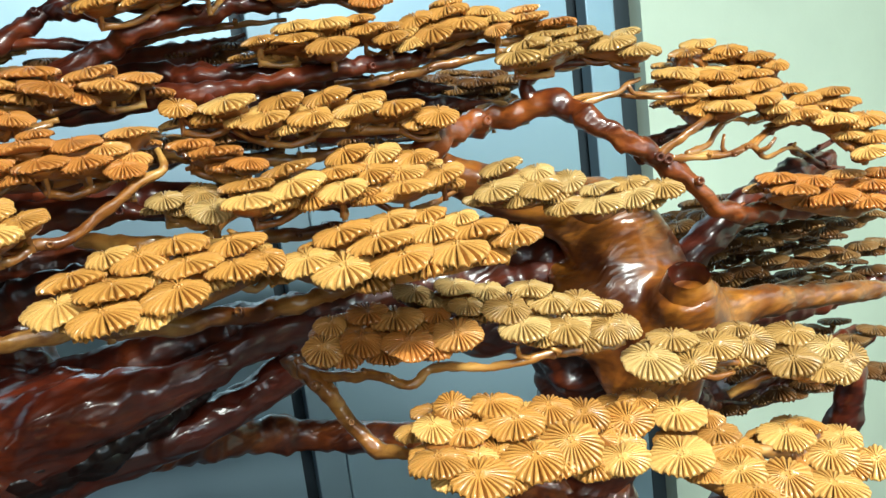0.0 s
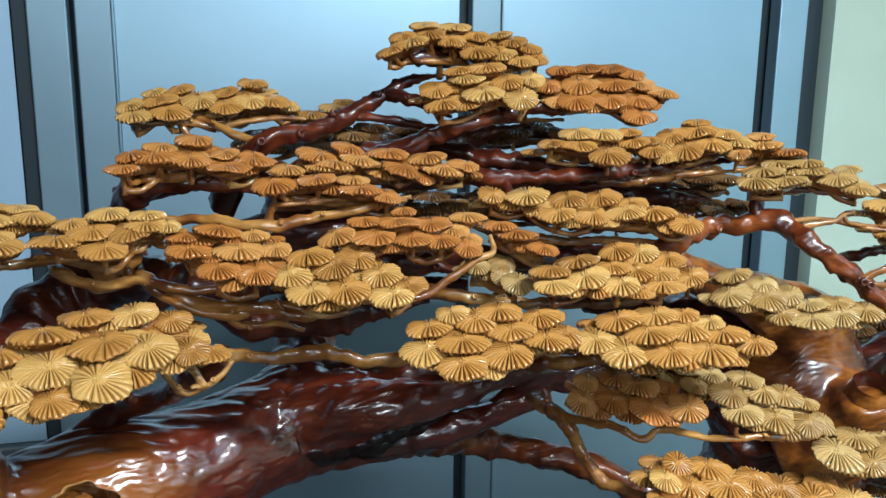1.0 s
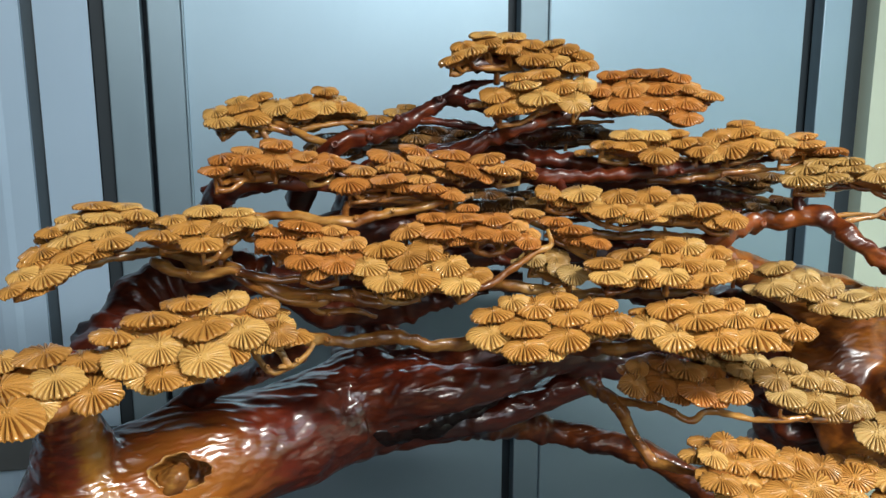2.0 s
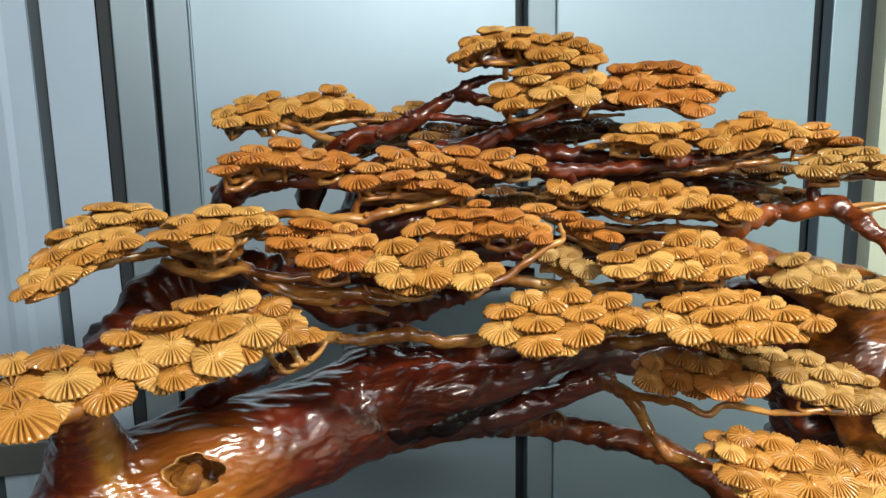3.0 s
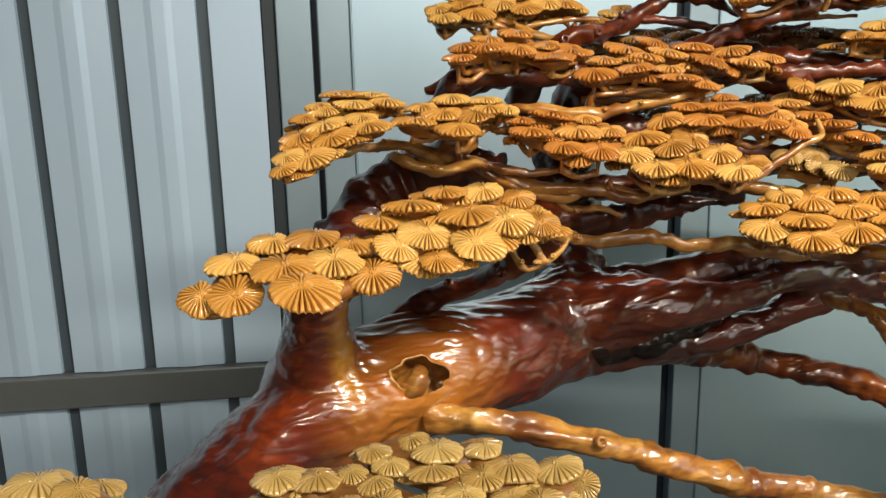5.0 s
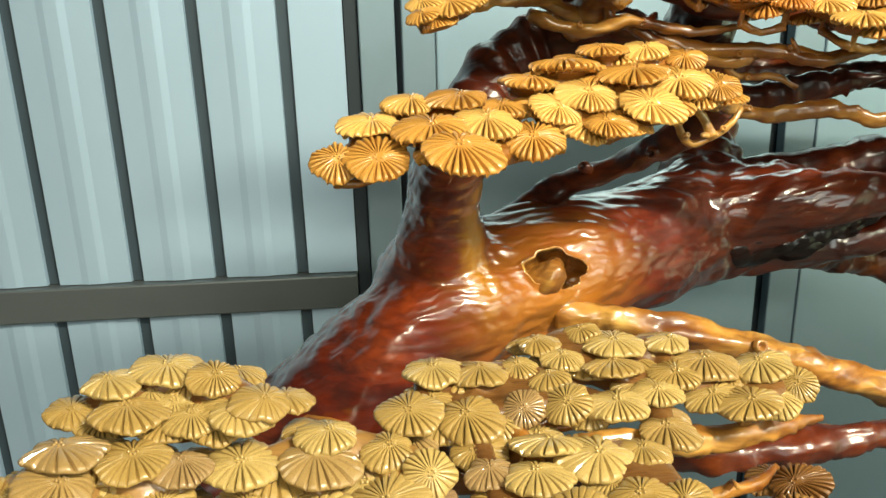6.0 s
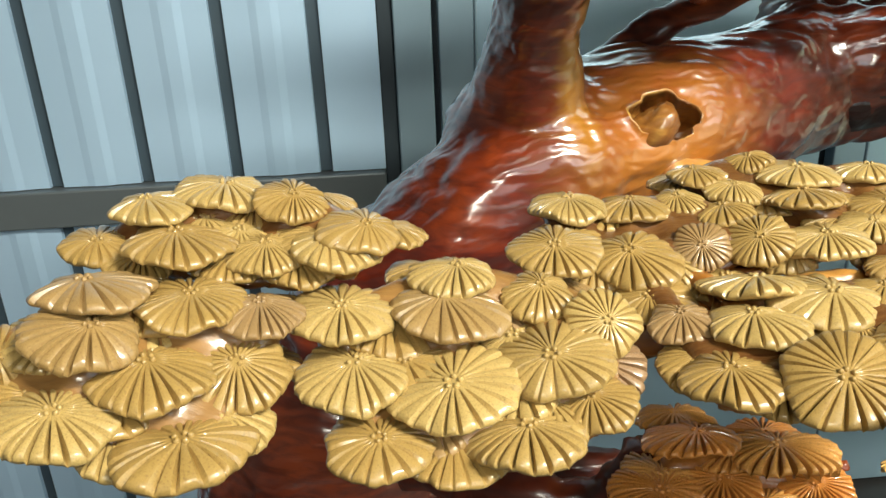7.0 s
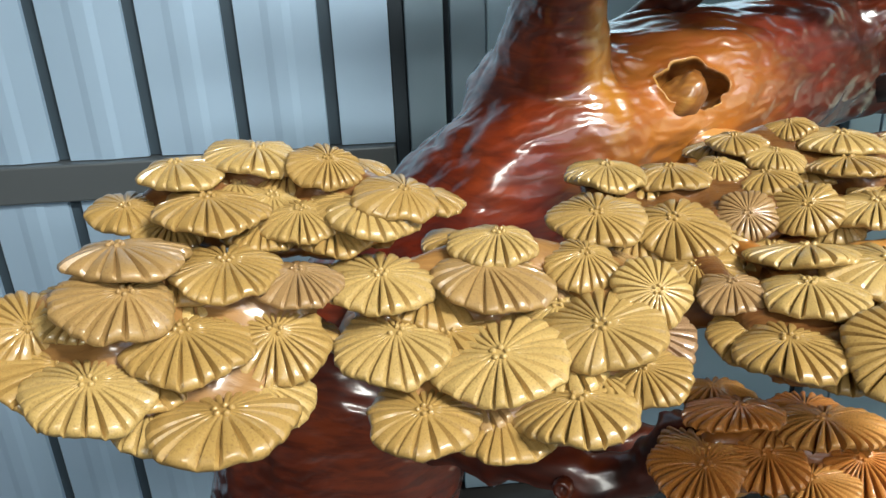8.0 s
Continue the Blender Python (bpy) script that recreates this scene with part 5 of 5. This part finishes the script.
foliage_pad("leaf_gold", (0.579, 0.786, 1.492), [(16, 51, 41, 21.0, -10, -16), (-13, 39, 31, 17.9, -15, -18), (47, 36, 29, 21.6, -12, -24), (75, 22, 18, 20.2, -6, -23), (-44, 13, 9, 25.7, 7, -16), (3, 0, 2, 21.3, -2, -20), (49, -5, -1, 20.8, -1, -17), (-36, -5, -10, 20.3, -4, -17), (-10, -31, -16, 22.5, 1, -16), (38, -23, -13, 23.6, -9, -19), (-56, -13, -20, 18.8, -11, -13), (-24, -54, -31, 26.0, 3, -16), (-40, -31, -35, 21.7, 11, -29)])
foliage_pad("leaf_gold", (0.681, 0.739, 1.443), [(-75, 4, 20, 20.0, -14, -16), (-62, -3, 9, 18.1, -20, -29), (-8, 13, 13, 18.1, -12, -19), (-29, -5, -1, 18.3, -13, -20), (35, 9, 3, 24.1, -7, -12), (36, 23, 16, 19.8, -7, -7), (6, -11, -12, 24.1, -2, -13), (56, -8, -18, 21.4, -12, -25), (41, -31, -38, 19.0, -9, -12), (18, -49, -51, 19.7, -21, -13), (-14, 55, 54, 16.7, -5, -37)])
foliage_pad("leaf_orange", (0.664, 0.705, 1.361), [(-69, 9, 17, 21.5, 5, -8), (-27, 4, 8, 23.0, 8, -15), (27, 13, 7, 21.0, -3, -7), (-63, -6, 5, 26.1, 6, -6), (-20, -15, -9, 27.5, -11, -10), (23, -20, -20, 24.7, -3, -17), (49, 0, -8, 23.5, -2, -5), (81, 16, 1, 19.5, -4, -7)])
foliage_pad("leaf_cream", (-0.716, 0.339, 1.261), [(-11, 20, 10, 20.0, 18, 4), (-36, 4, 9, 17.6, 3, 2), (20, 12, 6, 15.3, 25, -23), (-55, -9, -3, 15.3, 19, -10), (-20, -13, 0, 21.1, 15, 2), (12, -10, -8, 15.7, 14, -17), (40, -6, -7, 18.0, 13, -11), (50, 0, -3, 16.9, 25, -11)])
foliage_pad("leaf_cream", (-0.737, 0.273, 1.239), [(-19, 16, 19, 20.8, 5, 16), (12, 22, 9, 19.7, 11, -2), (-16, -4, 12, 19.0, 23, -8), (6, -6, -3, 20.8, 13, -2), (32, 5, -11, 18.2, 22, -33), (-47, -9, 3, 14.2, 50, -35), (-19, -26, -8, 20.0, 20, -5), (20, -25, -19, 22.8, 4, 11), (36, 25, 2, 16.4, 13, -7)])
foliage_pad("leaf_cream", (-0.619, 0.300, 1.222), [(-54, 12, 13, 21.3, 7, -3), (-48, -10, -2, 21.7, 2, -2), (-11, 17, 11, 22.8, 6, -5), (-10, 34, 18, 18.1, 1, 2), (25, 30, 9, 15.3, 4, -25), (-10, -16, -5, 24.1, -13, -13), (29, -3, -1, 22.4, -7, -14), (50, 12, 3, 15.3, 4, -56), (-36, -33, -17, 19.8, 12, -3), (16, -27, -18, 21.2, -6, 11), (43, -16, -14, 15.3, -15, -9)])
foliage_pad("leaf_cream", (-0.519, 0.366, 1.229), [(-63, -2, 7, 20.7, 3, -18), (-51, 49, 10, 20.1, 2, 3), (-19, 52, 7, 18.5, 0, 5), (7, 60, 6, 14.0, -4, -15), (25, 48, 4, 15.3, -16, 7), (-27, 1, 0, 20.9, -2, -27), (7, 15, -2, 14.0, -9, -54), (34, 19, 0, 16.1, -28, -38), (66, 21, -1, 20.3, -7, 2), (-16, -44, -9, 14.2, -2, -9), (12, -51, -5, 19.4, 3, 10), (-6, -80, -12, 19.6, -6, 5), (26, -94, -6, 21.0, -13, -32)])
foliage_pad("leaf_cream", (-0.460, 0.298, 1.225), [(-41, 49, 0, 22.3, -2, 33), (-15, 35, 0, 21.9, -3, -2), (16, 43, -3, 16.2, 2, 9), (6, -4, -3, 18.7, -9, -14), (-17, -71, 9, 19.2, -11, -5), (27, -5, -5, 13.6, -25, -41), (21, -46, 3, 18.8, 9, 21)])
foliage_pad("leaf_cream", (-0.416, 0.428, 1.233), [(-48, 38, 11, 13.6, -14, -3), (-27, 26, 8, 22.9, 0, 6), (12, 30, 6, 16.1, -2, 9), (-80, 24, 8, 15.3, -3, 0), (-65, 8, 4, 15.2, 7, -5), (-33, 1, 2, 21.2, -3, 17), (33, 8, 0, 22.6, -2, 3), (9, -6, -2, 18.9, -4, -5), (72, 6, -2, 20.7, -16, -4), (50, -33, -9, 20.9, -18, 1), (-6, -25, -5, 17.3, 2, -4), (-8, -65, -11, 19.1, 5, 0), (88, -14, -9, 13.6, -36, -49)])
foliage_pad("leaf_gold", (-0.352, 0.392, 1.096), [(-8, 18, -1, 18.5, -4, 3), (21, 12, -1, 21.5, -11, 8), (-34, -9, 0, 17.6, -2, 26), (-5, -12, 0, 15.7, -5, 20), (27, -11, -1, 14.0, -17, -3)])
# two low discs, darkened for the shade beneath the cream pads
foliage_pad("leaf_shaded", (-0.325, 0.399, 1.145), [(9, 18, 1, 19.9, -35, -18), (-9, -18, -1, 18.6, -40, -31)])
foliage_pad("leaf_orange", (-0.500, 0.334, 1.132), [(-19, 15, 12, 22.1, -1, 32), (23, 10, 8, 24.0, -6, 23), (-39, -5, -3, 21.7, -7, 7), (-10, -4, -2, 19.0, -15, -7), (34, -6, -5, 16.3, -28, -26), (13, -12, -9, 16.2, -12, 9)])


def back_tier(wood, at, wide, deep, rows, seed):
    """A tier far back in the crown: rows of discs seen edge-on, their shade put into the wood colour."""
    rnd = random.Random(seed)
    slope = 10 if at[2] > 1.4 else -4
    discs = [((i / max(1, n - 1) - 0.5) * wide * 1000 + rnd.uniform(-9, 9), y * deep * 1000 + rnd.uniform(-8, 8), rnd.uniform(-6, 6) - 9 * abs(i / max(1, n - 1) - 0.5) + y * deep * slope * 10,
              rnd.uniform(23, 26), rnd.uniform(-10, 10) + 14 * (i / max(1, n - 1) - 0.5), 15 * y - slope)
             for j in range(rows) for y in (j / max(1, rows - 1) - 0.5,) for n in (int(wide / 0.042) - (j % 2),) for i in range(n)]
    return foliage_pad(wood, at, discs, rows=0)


back_tier("leaf_shaded", (0.27, 1.06, 1.535), 0.30, 0.12, 3, 1)
back_tier("leaf_shaded", (0.03, 1.00, 1.600), 0.20, 0.10, 3, 2)
back_tier("leaf_shaded", (-0.20, 0.99, 1.590), 0.18, 0.10, 3, 3)
back_tier("leaf_shaded", (0.72, 0.92, 1.315), 0.30, 0.10, 3, 4)
back_tier("leaf_shaded", (0.74, 0.98, 1.265), 0.36, 0.12, 3, 5)
back_tier("leaf_shaded", (-0.02, 0.95, 1.500), 0.22, 0.10, 3, 6)
back_tier("leaf_shaded", (0.80, 0.99, 1.215), 0.36, 0.10, 2, 7)
back_tier("leaf_shaded", (0.84, 1.00, 1.165), 0.34, 0.10, 2, 8)
back_tier("leaf_shaded", (0.76, 0.99, 1.075), 0.40, 0.10, 2, 9)
back_tier("leaf_shaded", (0.80, 1.00, 1.015), 0.36, 0.10, 2, 10)
back_tier("leaf_shaded", (0.289, 0.990, 1.497), 0.26, 0.08, 2, 11)
back_tier("leaf_shaded", (0.236, 0.930, 1.491), 0.20, 0.08, 2, 12)
back_tier("leaf_shaded", (-0.082, 0.950, 1.502), 0.20, 0.08, 2, 13)
